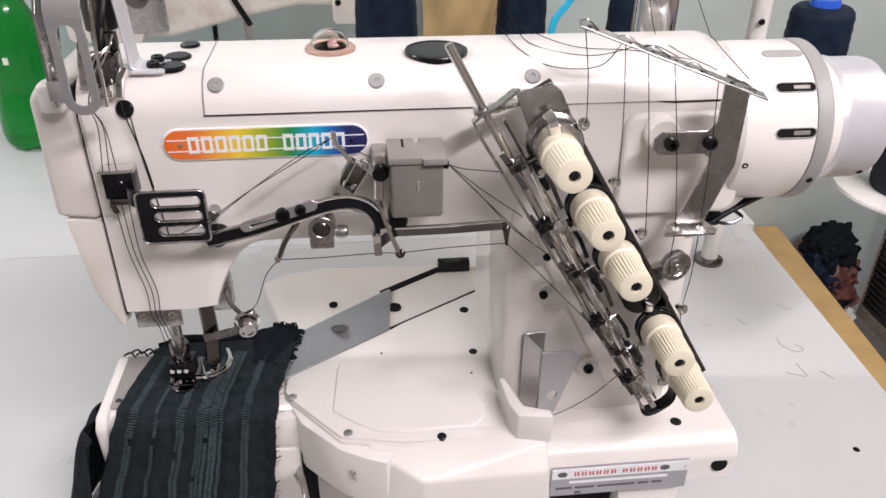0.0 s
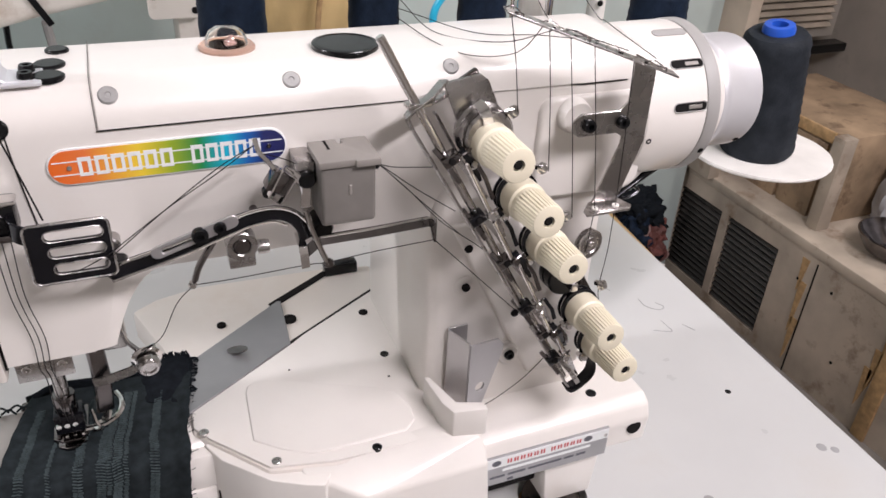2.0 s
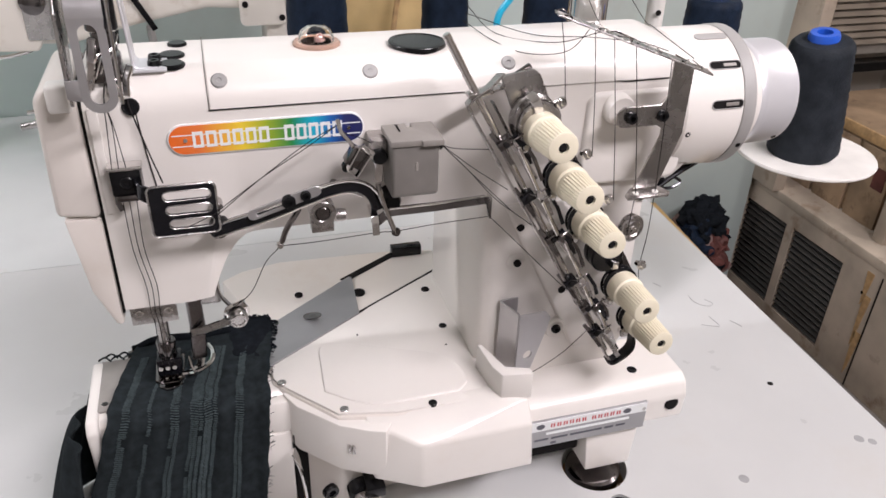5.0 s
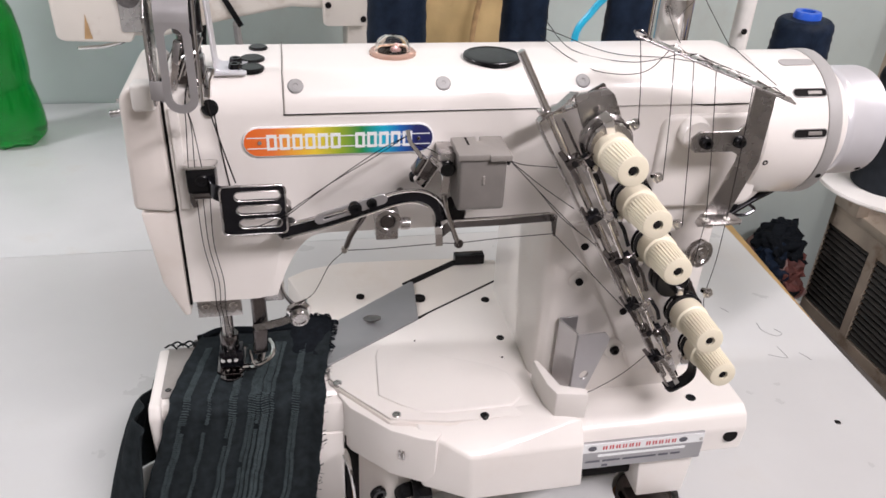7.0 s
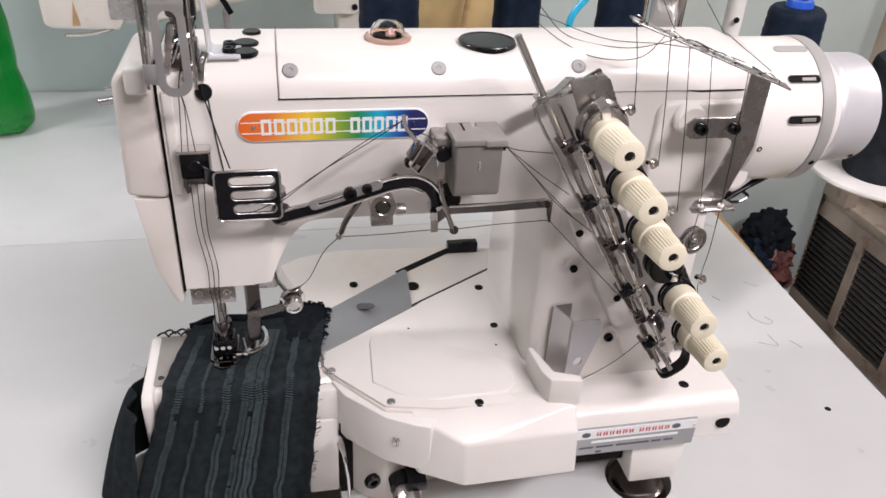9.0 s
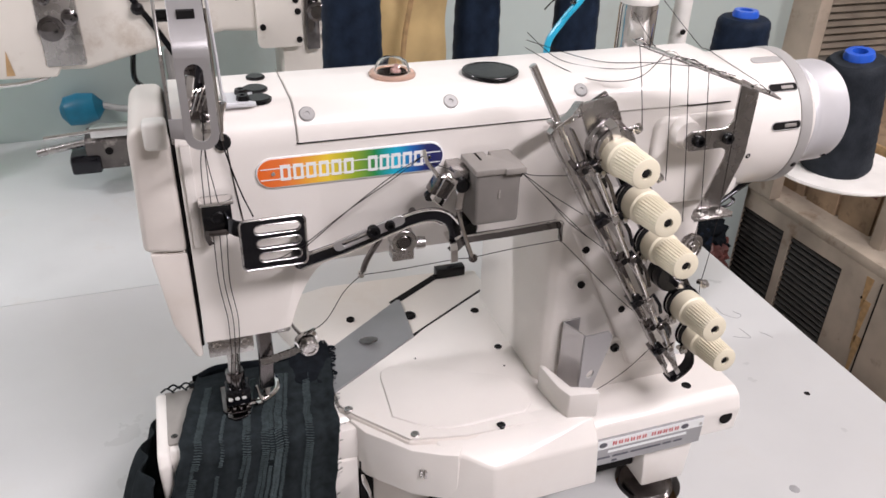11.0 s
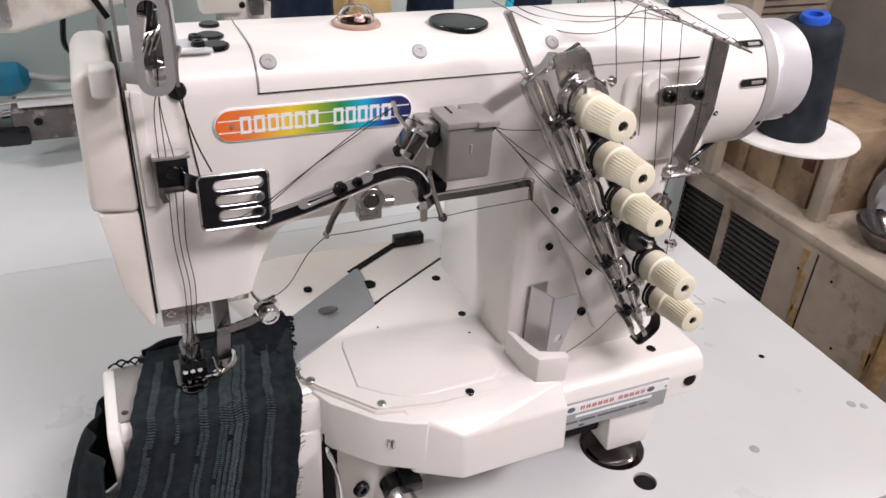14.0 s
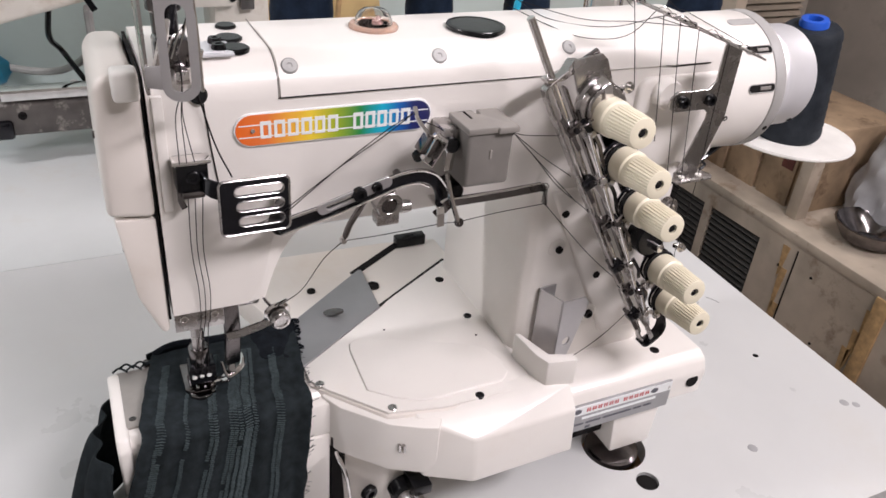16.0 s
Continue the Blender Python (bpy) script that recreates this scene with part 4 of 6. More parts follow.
# pivoting thread eye beside the box
eye_arm = part("thread_eye_arm", strap([(0.109, -0.026, 0.428), (0.111, -0.028, 0.419), (0.1175, -0.028, 0.410), (0.123, -0.028, 0.400)], (0.6, 0, 0.8), 0.0032, 0.002, 0.0005, 3), CHROME, sm, "chrome thread eye arm")
ek = prism([(-0.0075, -0.0075), (0.0075, -0.0075), (0.0075, 0.0075), (-0.0075, 0.0075)], "y", -0.032, -0.020, 0.0015)
bmesh.ops.transform(ek, matrix=Matrix.Translation((0.1225, 0, 0.3965)) @ Matrix.Rotation(radians(32), 4, "Y"), verts=ek.verts)
part("eye_block", ek, DARK_CHROME, eye_arm)
part("eye_plate", strap([(0.114, -0.033, 0.390), (0.121, -0.0335, 0.384), (0.132, -0.0335, 0.401), (0.124, -0.033, 0.408), (0.114, -0.033, 0.390)], (0, 1, 0), 0.006, 0.0012, 0.0003), CHROME, eye_arm)
part("eye_link", strap([(0.126, -0.026, 0.404), (0.134, -0.027, 0.398), (0.1395, -0.027, 0.390), (0.139, -0.026, 0.374)], (0.7, 0, 0.7), 0.007, 0.003, 0.0008, 3), CHROME, eye_arm)
part("eye_screw", turned([(0.0045, 0), (0.0045, 0.004)], (0.116, -0.020, 0.388), (0, -1, -0.3), 14), BLACK, eye_arm)

# take-up lever: a bright bent bar with a slot, ending in a hanging wire fork
lev = part("take_up_lever", strap([(0.010, -0.020, 0.343), (0.026, -0.021, 0.3475), (0.053, -0.021, 0.354), (0.084, -0.021, 0.364), (0.103, -0.021, 0.3695), (0.119, -0.021, 0.3705), (0.131, -0.020, 0.365), (0.138, -0.018, 0.355), (0.1405, -0.017, 0.344)], (0.2, 0, 1), 0.0105, 0.0030, 0.0008, 5), BLACK_CHROME, sm, "dark bright-edged take-up lever")
part("lever_edge", tube([(0.010, -0.023, 0.3482), (0.026, -0.0235, 0.3528), (0.053, -0.0235, 0.3592), (0.084, -0.0235, 0.3692), (0.103, -0.0235, 0.3748), (0.119, -0.0235, 0.3756), (0.1325, -0.0225, 0.3695), (0.1425, -0.0205, 0.357)], 0.0011, 6), CHROME, lev)
part("lever_edge", tube([(0.012, -0.023, 0.3382), (0.027, -0.0235, 0.3425), (0.054, -0.0235, 0.349), (0.085, -0.0235, 0.359), (0.103, -0.0235, 0.3645), (0.117, -0.0235, 0.3655), (0.127, -0.0225, 0.3605)], 0.0009, 6), CHROME, lev)
slotp = holed(stadium(0.042, 0.3565, 0.090, 0.3715, 0.0043, 8), [stadium(0.046, 0.3578, 0.064, 0.3634, 0.0020, 6)], "y", -0.0275, -0.0252, 0.0003)
part("slotted_link", slotp, SATIN, lev, "slotted chrome link")
screw(lev, (0.0690, -0.0275, 0.3650), (0, -1, 0), 0.0055, 0.003, BLACK)
screw(lev, (0.0820, -0.0275, 0.3690), (0, -1, 0), 0.0042, 0.003, BLACK)
part("fork_wire", tube([(0.139, -0.025, 0.372), (0.1425, -0.0255, 0.357), (0.148, -0.026, 0.340), (0.153, -0.026, 0.326)], 0.0021, 8), CHROME, lev)
part("fork_plate", strap([(0.137, -0.006, 0.343), (0.136, -0.022, 0.343), (0.136, -0.026, 0.341), (0.137, -0.026, 0.326)], (1, 0, 0), 0.006, 0.0018, 0.0004, 3), CHROME, lev)
part("fork_eye", turned([(0.0035, 0), (0.004, 0.002), (0.003, 0.004)], (0.1535, -0.024, 0.3265), (0, -1, 0), 14), DARK_CHROME, lev)
part("pivot_cap", turned([(0.0075, -0.012), (0.0075, 0.005), (0.006, 0.0075)], (0.153, -0.010, 0.349), (0, -1, 0), 24), BLACK, sm, "round black pivot cap")
ring_clamp = holed(circle(0.0955, 0.348, 0.0105, 28), [circle(0.0955, 0.348, 0.0062, 20)], "y", -0.022, -0.008, 0.0006)
rc = part("clamp_ring", ring_clamp, STEEL, sm, "steel clamp ring on the shaft")
part("shaft_end", turned([(0.0060, 0), (0.0060, 0.010), (0.005, 0.011)], (0.0955, -0.011, 0.348), (0, -1, 0), 20), DARK_CHROME, rc)
part("clamp_foot", box(0.086, 0.104, -0.021, -0.009, 0.331, 0.341, 0.001), STEEL, rc)
screw(rc, (0.1085, -0.016, 0.343), (1, -0.15, 0.05), 0.0052, 0.006, STEEL)
part("hook_arm", strap([(0.078, -0.014, 0.352), (0.072, -0.016, 0.344), (0.066, -0.016, 0.334), (0.062, -0.016, 0.3235)], (0, 1, 0), 0.005, 0.004, 0.001, 3), DARK_CHROME, rc, "dark hooked arm")
part("hook_eye", turned([(0.0026, 0), (0.003, 0.003), (0.002, 0.005)], (0.0605, -0.0145, 0.3215), (0, -1, 0), 12), CHROME, rc)
part("pin", rod((0.1075, -0.012, 0.3655), (0.1075, -0.002, 0.3655), 0.003), DARK_CHROME, sm)
part("face_pin", turned([(0.0046, -0.01), (0.0046, 0.004), (0.003, 0.005)], (0.016, -0.006, 0.3575), (0, -1, 0), 16), STEEL, sm)
part("lever_stop", turned([(0.0075, -0.012), (0.0075, 0.004), (0.006, 0.006)], (0.0155, -0.006, 0.3375), (0, -1, -0.1), 20), BLACK, sm)

# long chrome finger reaching to the column
fin = part("thread_finger", strap([(0.137, -0.016, 0.330), (0.150, -0.016, 0.3405), (0.190, -0.0165, 0.341), (0.232, -0.0165, 0.3425), (0.236, -0.0185, 0.3405), (0.2365, -0.019, 0.327)], (0, 0.4, 1), 0.0078, 0.0016, 0.0004), DARK_CHROME, sm, "bright bent thread finger")
part("finger_edge", tube([(0.150, -0.0178, 0.3442), (0.190, -0.0183, 0.3447), (0.232, -0.0183, 0.3462), (0.2375, -0.0205, 0.343)], 0.0009, 6), CHROME, fin)

# three-slot thread bracket and black guide on the head
b3 = part("slotted_bracket", holed(rounded(-0.0305, 0.3480, 0.0170, 0.3890, 0.004), [stadium(-0.0165 + s, 0.3805 - s * 0 - i * 0.0115, 0.0095, 0.3805 - i * 0.0115, 0.0036, 6) for i, s in ((0, 0), (1, 0.001), (2, 0.002))], "y", -0.0300, -0.0278, 0.0003), BLACK_CHROME, sm, "black three-slot thread bracket")
for i, s in ((0, 0), (1, 0.001), (2, 0.002)):
    z = 0.3805 - i * 0.0115
    rim = stadium(-0.0165 + s, z, 0.0095, z, 0.0039, 6)
    part("slot_rim", tube([(u, -0.0304, v) for u, v in rim + rim[:1]], 0.00045, 5, smooth=False), STEEL, b3)
rim = rounded(-0.0305, 0.3480, 0.0170, 0.3890, 0.004)
part("bracket_rim", tube([(u, -0.0302, v) for u, v in rim + rim[:1]], 0.0008, 5, smooth=False), STEEL, b3)
part("bracket_neck", strap([(-0.0265, -0.029, 0.381), (-0.036, -0.024, 0.384), (-0.040, -0.008, 0.386)], (0, 0, 1), 0.013, 0.002, 0.0005, 3), BLACK_CHROME, b3)
guide = part("needle_thread_guide", box(-0.0545, -0.0335, -0.0165, 0.0, 0.3775, 0.3985, 0.0012), BLACK, sm, "black needle thread guide")
part("guide_lip", box(-0.0560, -0.0315, -0.0180, -0.006, 0.3978, 0.4008, 0.0008), CHROME, guide)
part("guide_jaw", box(-0.0515, -0.0370, -0.0180, -0.010, 0.3735, 0.3785, 0.0008), DARK_CHROME, guide)
screw(guide, (-0.0435, -0.0165, 0.388), (0, -1, 0), 0.005, 0.0015, BLACK)
part("face_step", box(-0.063, -0.056, -0.0028, 0.004, 0.3575, 0.44, 0.001), ENAMEL, sm)
part("side_hook", strap([(-0.052, -0.008, 0.378), (-0.0525, -0.012, 0.370), (-0.0505, -0.012, 0.364)], (1, 0, 0), 0.004, 0.002, 0.0004), DARK_CHROME, sm)

# big slotted take-up guard on the head, with its dark bracket behind
guard = part("take_up_guard", holed(rounded(-0.0580, 0.4490, -0.0360, 0.5105, 0.0105, 8)[:12] + [(-0.0360, 0.5105), (-0.0580, 0.5105)] + rounded(-0.0580, 0.4490, -0.0360, 0.5105, 0.0105, 8)[27:], [stadium(-0.0470, 0.4605, -0.0470, 0.5010, 0.0058, 10)], "y", -0.0365, -0.0347, 0.0), SATIN, sm, "satin steel slotted take-up guard")
part("guard_top", strap([(-0.0470, -0.0356, 0.5100), (-0.0470, -0.0352, 0.5150), (-0.0470, -0.0325, 0.5200), (-0.0470, -0.0150, 0.5370), (-0.0470, -0.0115, 0.5395), (-0.0470, 0.004, 0.5400)], (1, 0, 0), 0.022, 0.0018, 0.0004), SATIN, guard)
part("guard_slot", prism([(-0.0525, -0.0222), (-0.0415, -0.0222), (-0.0415, -0.0165), (-0.0525, -0.0165)], "z", 0.5295, 0.5362, 0), DARK, guard, "narrow dark slot")
part("guard_lug", prism([(-0.0575, 0.457), (-0.0575, 0.4715), (-0.0665, 0.4715), (-0.0665, 0.459)], "y", -0.0362, -0.0344, 0.0004), SATIN, guard)
part("side_plate", prism([(-0.030, 0.5120), (-0.010, 0.5400), (0.012, 0.5400), (0.008, 0.505), (-0.016, 0.452), (-0.030, 0.452), (-0.034, 0.47)], "x", -0.0665, -0.0645, 0.0004), STEEL, guard, "steel side plate")
part("side_screw", turned([(0.004, 0), (0.004, 0.009), (0.003, 0.010)], (-0.0645, 0.004, 0.528), (1, 0, 0), 14), BLACK, guard)
part("edge_wire", tube([(-0.0345, -0.030, 0.452), (-0.0345, -0.026, 0.49), (-0.0350, -0.012, 0.535)], 0.0012, 6), CHROME, guard)
brk = part("guard_bracket", strap([(-0.012, 0.028, 0.4605), (-0.0255, 0.028, 0.4605), (-0.0285, 0.028, 0.463), (-0.0300, 0.026, 0.50), (-0.0320, 0.022, 0.5395)], (0, 1, 0), 0.024, 0.0018, 0.0004), ALU, sm, "angled steel guard bracket")
part("bracket_foot", box(-0.029, -0.006, 0.012, 0.040, 0.4588, 0.4608, 0.0004), ALU, brk)
for y in (0.022, 0.036):
    screw(brk, (-0.0145, y, 0.4608), (0, 0, 1), 0.0048, 0.0042, BLACK)
part("needle_bar_cap", turned([(0.0085, 0), (0.0085, 0.03), (0.011, 0.032), (0.011, 0.06)], (-0.046, 0.030, 0.455), (0, 0, 1), 24), DARK_CHROME, sm, "dark needle bar housing")
part("take_up_link", strap([(-0.050, 0.02, 0.455), (-0.044, 0.012, 0.485), (-0.038, 0.016, 0.512), (-0.036, 0.02, 0.54)], (0, 1, 0), 0.010, 0.004, 0.001, 3), BLACK_CHROME, sm, "black take-up link")
part("take_up_link", strap([(-0.058, 0.004, 0.452), (-0.053, -0.004, 0.472), (-0.049, -0.004, 0.490)], (1, 0, 0), 0.006, 0.004, 0.001, 3), CHROME, sm, "bright take-up link")
part("clamp_block", box(-0.0565, -0.0350, 0.004, 0.022, 0.455, 0.474, 0.002), DARK_CHROME, sm)
part("clamp_block", box(-0.047, -0.038, -0.006, 0.006, 0.448, 0.457, 0.0015), CHROME, sm)
part("clamp_block", strap([(-0.034, -0.003, 0.4475), (-0.0325, -0.001, 0.460), (-0.029, 0.004, 0.4675)], (0.3, 1, 0), 0.005, 0.005, 0.001), CHROME, sm)
for i in range(4):
    part("link_wire", tube([(-0.056 + i * 0.004, -0.002, 0.458 + i * 0.003), (-0.048 + i * 0.003, 0.004, 0.476), (-0.040 + i * 0.002, 0.010, 0.470 + i * 0.006)], 0.0008, 5), CHROME, sm)

# needle bar, clamp, presser foot
nb = part("needle_bar", rod((-0.0455, 0.047, 0.19), (-0.0455, 0.047, 0.275), 0.0052, 18), STEEL, sm)
part("needle_clamp", prism(circle(-0.0455, 0.047, 0.0085, 18), "z", 0.181, 0.199, 0.001), DARK_CHROME, nb)
part("clamp_head", box(-0.056, -0.034, 0.038, 0.056, 0.164, 0.182, 0.0015), BLACK_CHROME, nb)
for i in range(3):
    part("clamp_screw", rod((-0.0525 + i * 0.006, 0.0385, 0.1755), (-0.0525 + i * 0.006, 0.0345, 0.1755), 0.0021, 10), CHROME, nb)
    part("needle", rod((-0.0510 + i * 0.0055, 0.046, 0.166), (-0.0510 + i * 0.0055, 0.046, 0.146), 0.0008, 6), CHROME, nb)
part("thread_plate", box(-0.0645, -0.0275, 0.0115, 0.0135, 0.2435, 0.2650, 0.0006), STEEL, sm, "steel thread plate under the head")
for x in (-0.0575, -0.0345):
    screw(sm, (x, 0.0118, 0.2545), (0, -1, 0), 0.0034, 0.001, CHROME)
part("presser_bar", strap([(-0.017, 0.050, 0.275), (-0.016, 0.050, 0.205), (-0.0185, 0.048, 0.172)], (1, 0.3, 0), 0.0135, 0.007, 0.0015), DARK_CHROME, sm, "dark bright presser bar")
part("presser_block", box(-0.010, 0.008, 0.046, 0.062, 0.232, 0.264, 0.002), STEEL, sm)
# near-black sheet gives the head's underside its shade by colour
part("head_shade_sheet", box(-0.060, 0.002, 0.022, 0.09, 0.256, 0.2655, 0.002), DARK, sm, "dark sheet painted as the shade under the head")
foot = part("presser_foot", prism([(-0.0605, 0.044), (-0.053, 0.039), (-0.040, 0.039), (-0.034, 0.044), (-0.034, 0.080), (-0.0605, 0.080)], "z", 0.1515, 0.156, 0.001), DARK_CHROME, sm, "dark plated presser foot")
part("foot_toe", prism([(-0.0570, 0.036), (-0.051, 0.032), (-0.042, 0.032), (-0.036, 0.037), (-0.036, 0.046), (-0.057, 0.046)], "z", 0.1508, 0.1545, 0.001), DARK_CHROME, foot)
part("foot_shank", box(-0.0555, -0.0375, 0.048, 0.060, 0.155, 0.170, 0.0015), BLACK_CHROME, foot)
part("foot_ring", tube([(-0.036, 0.047, 0.1575), (-0.022, 0.048, 0.1575), (-0.010, 0.056, 0.159), (-0.007, 0.068, 0.161), (-0.011, 0.080, 0.162)], 0.0024, 8), CHROME, foot, "bright curved spreader ring")
part("spreader", strap([(-0.030, 0.044, 0.158), (-0.020, 0.052, 0.160), (-0.016, 0.056, 0.174)], (1, -0.5, 0), 0.007, 0.002, 0.0005, 3), CHROME, foot)
part("foot_wire", tube([(-0.028, 0.045, 0.178), (-0.026, 0.040, 0.168), (-0.023, 0.040, 0.160), (-0.030, 0.043, 0.157)], 0.0012, 6), CHROME, foot)
for i in range(4):
    part("foot_finger", strap([(-0.056 + i * 0.006, 0.056, 0.162), (-0.056 + i * 0.006, 0.048, 0.158), (-0.056 + i * 0.006, 0.042, 0.1565)], (1, 0, 0), 0.0026, 0.0035, 0.0005), CHROME if i % 2 else DARK_CHROME, foot)
# lower tension knob on its arm
part("spreader_arm", strap([(-0.022, 0.044, 0.205), (-0.010, 0.041, 0.2085), (0.004, 0.038, 0.214), (0.014, 0.036, 0.219)], (0, 0.2, 1), 0.0075, 0.0022, 0.0006), STEEL, sm)
lk = part("lower_tension_knob", turned([(0.0078, 0), (0.0088, 0.001), (0.0088, 0.0065), (0.0076, 0.0078), (0.0072, 0.0090), (0.0052, 0.0090), (0.0048, 0.0078), (0.0020, 0.0078)], (0.0205, 0.033, 0.225), (0.1, -1, -0.15), 40, 1, 0.0006, (1, 2)), STEEL, sm, "knurled steel tension knob")
part("knob_disc", turned([(0.0095, 0), (0.0118, 0.001), (0.0118, 0.002), (0.0095, 0.0035)], (0.020, 0.038, 0.2262), (0.1, -1, -0.15), 30), CHROME, lk)
part("knob_pin", rod((0.0185, 0.034, 0.235), (0.0275, 0.032, 0.2405), 0.0018, 10), CHROME, lk)
part("knob_post", strap([(0.006, 0.034, 0.262), (0.0085, 0.036, 0.246), (0.016, 0.038, 0.232)], (0, 1, 0), 0.006, 0.0018, 0.0004, 3), DARK_CHROME, lk)

# folded steel hook on the foot of the column
hk = part("folded_guard", strap([(0.280, 0.001, 0.185), (0.262, 0.000, 0.185), (0.2615, -0.002, 0.185), (0.271, -0.026, 0.185)], (0, 0, 1), 0.076, 0.0018, 0.0004), SATIN, sm, "folded steel thread guard")
hp = holed([(0.0, 0.0), (0.0, 0.074), (0.030, 0.070), (0.036, 0.062), (0.034, 0.052), (0.016, 0.0)], [circle(0.013, 0.024, 0.0048, 18)], "y", -0.001, 0.001, 0.0003)
bmesh.ops.transform(hp, matrix=Matrix.Translation((0.271, -0.0265, 0.148)) @ Matrix.Rotation(radians(12), 4, "Z"), verts=hp.verts)
part("guard_flap", hp, SATIN, hk)


# ---- threads ----
def thread(pts, r=0.00036, k=6):
    part("thread", tube(pts, r, 5, k), THREAD, sm, "thin black sewing thread")


for i, (x0, x1, x2) in enumerate(((-0.050, -0.0515, -0.0500), (-0.0465, -0.0470, -0.0455), (-0.0455, -0.0420, -0.0405))):
    thread([(-0.043, 0.006, 0.47), (-0.046, -0.028, 0.456), (x0, -0.012, 0.43), (x1, -0.0185, 0.4005)])
    thread([(x1 + 0.003, -0.0185, 0.374), (-0.049 + i * 0.004, -0.012, 0.33), (-0.046 + i * 0.004, -0.003, 0.29), (-0.0465 + i * 0.0035, -0.002, 0.264), (-0.0465 + i * 0.003, 0.0095, 0.245), (x2, 0.030, 0.20), (-0.0510 + i * 0.0055, 0.045, 0.158)])
thread([(-0.034, -0.002, 0.446), (-0.0335, -0.004, 0.4385), (-0.026, -0.006, 0.405), (-0.019, -0.020, 0.387)], 0.0006)
for dz in (0, 0.003):
    thread([(0.012, -0.031, 0.362 - dz), (0.050, -0.030, 0.388), (0.085, -0.029, 0.409 + dz), (0.108, -0.027, 0.4235)])
thread([(-0.010, -0.030, 0.353), (0.0, -0.031, 0.357), (0.012, -0.030, 0.362)])
thread([(0.112, -0.027, 0.418), (0.128, -0.024, 0.410), (0.14, -0.02, 0.401)])
thread([(0.020, 0.032, 0.236), (0.035, 0.012, 0.262), (0.048, -0.006, 0.30), (0.060, -0.015, 0.319)])
thread([(0.061, -0.016, 0.3205), (0.09, -0.018, 0.3215), (0.137, -0.025, 0.3275), (0.153, -0.026, 0.3275), (0.19, -0.022, 0.3275), (0.2365, -0.0195, 0.3275)])
thread([(0.2365, -0.0195, 0.3275), (0.262, -0.018, 0.300), (0.292, -0.022, 0.268), (0.315, -0.035, 0.247), (0.334, -0.040, 0.236)])
ox = Vector((0.189, -0.031, 0.402))
thread([ox, (0.2, -0.034, 0.3995), (0.225, -0.040, 0.399)])
thread([ox, (0.215, -0.034, 0.381), (0.243, -0.040, 0.362)])
thread([ox, (0.212, -0.033, 0.378), (0.235, -0.036, 0.352), (0.268, -0.040, 0.325), (0.29, -0.042, 0.300)])
thread([ox, (0.222, -0.036, 0.368), (0.250, -0.040, 0.340)])
thread([(0.334, -0.042, 0.205), (0.318, -0.036, 0.180), (0.300, -0.030, 0.160), (0.285, -0.026, 0.148)])
for f, end in ((0.03, (0.281, -0.048, 0.436)), (0.24, (0.306, -0.056, 0.392)), (0.36, (0.334, -0.052, 0.348)), (0.50, (0.363, -0.038, 0.3435)), (0.74, (0.382, -0.038, 0.3435))):
    c = gl.lerp(gr, f)
    thread([c, c.lerp(Vector(end), 0.5) + Vector((0.002, 0.002, 0)), end])
thread([(0.363, -0.038, 0.3415), (0.366, -0.032, 0.31), (0.372, -0.022, 0.292)])
thread([(0.382, -0.038, 0.3415), (0.384, -0.036, 0.30), (0.382, -0.036, 0.26), (0.389, -0.038, 0.237)])
# loose threads over the top of the arm
thread([(0.255, 0.12, 0.47), (0.262, 0.06, 0.4605), (0.300, 0.02, 0.462), (0.33, -0.01, 0.478), (0.345, -0.03, 0.476)], 0.00036)
thread([(0.250, 0.11, 0.466), (0.29, 0.05, 0.4612), (0.335, 0.03, 0.462), (0.36, -0.02, 0.47)], 0.00036)
thread([(0.245, 0.10, 0.462), (0.252, 0.04, 0.4605), (0.27, 0.010, 0.4575), (0.300, -0.004, 0.462), (0.311, -0.022, 0.488)], 0.00036)
thread([(0.47, 0.35, 0.52), (0.42, 0.10, 0.464), (0.408, 0.05, 0.462), (0.40, -0.03, 0.458)], 0.00036)
thread([(0.44, 0.35, 0.52), (0.375, 0.10, 0.462), (0.37, 0.04, 0.4605), (0.375, -0.03, 0.4655)], 0.00036)

# ---- cloth round the cylinder bed ----
def sheet(nu, nv, f, th=0.0012):
    bm = bmesh.new()
    g = [[bm.verts.new(f(i / nu, j / nv)) for i in range(nu + 1)] for j in range(nv + 1)]
    for j in range(nv):
        for i in range(nu):
            bm.faces.new((g[j][i], g[j][i + 1], g[j + 1][i + 1], g[j + 1][i]))
    bmesh.ops.recalc_face_normals(bm, faces=bm.faces)
    bmesh.ops.solidify(bm, geom=bm.faces[:], thickness=th)
    return bm


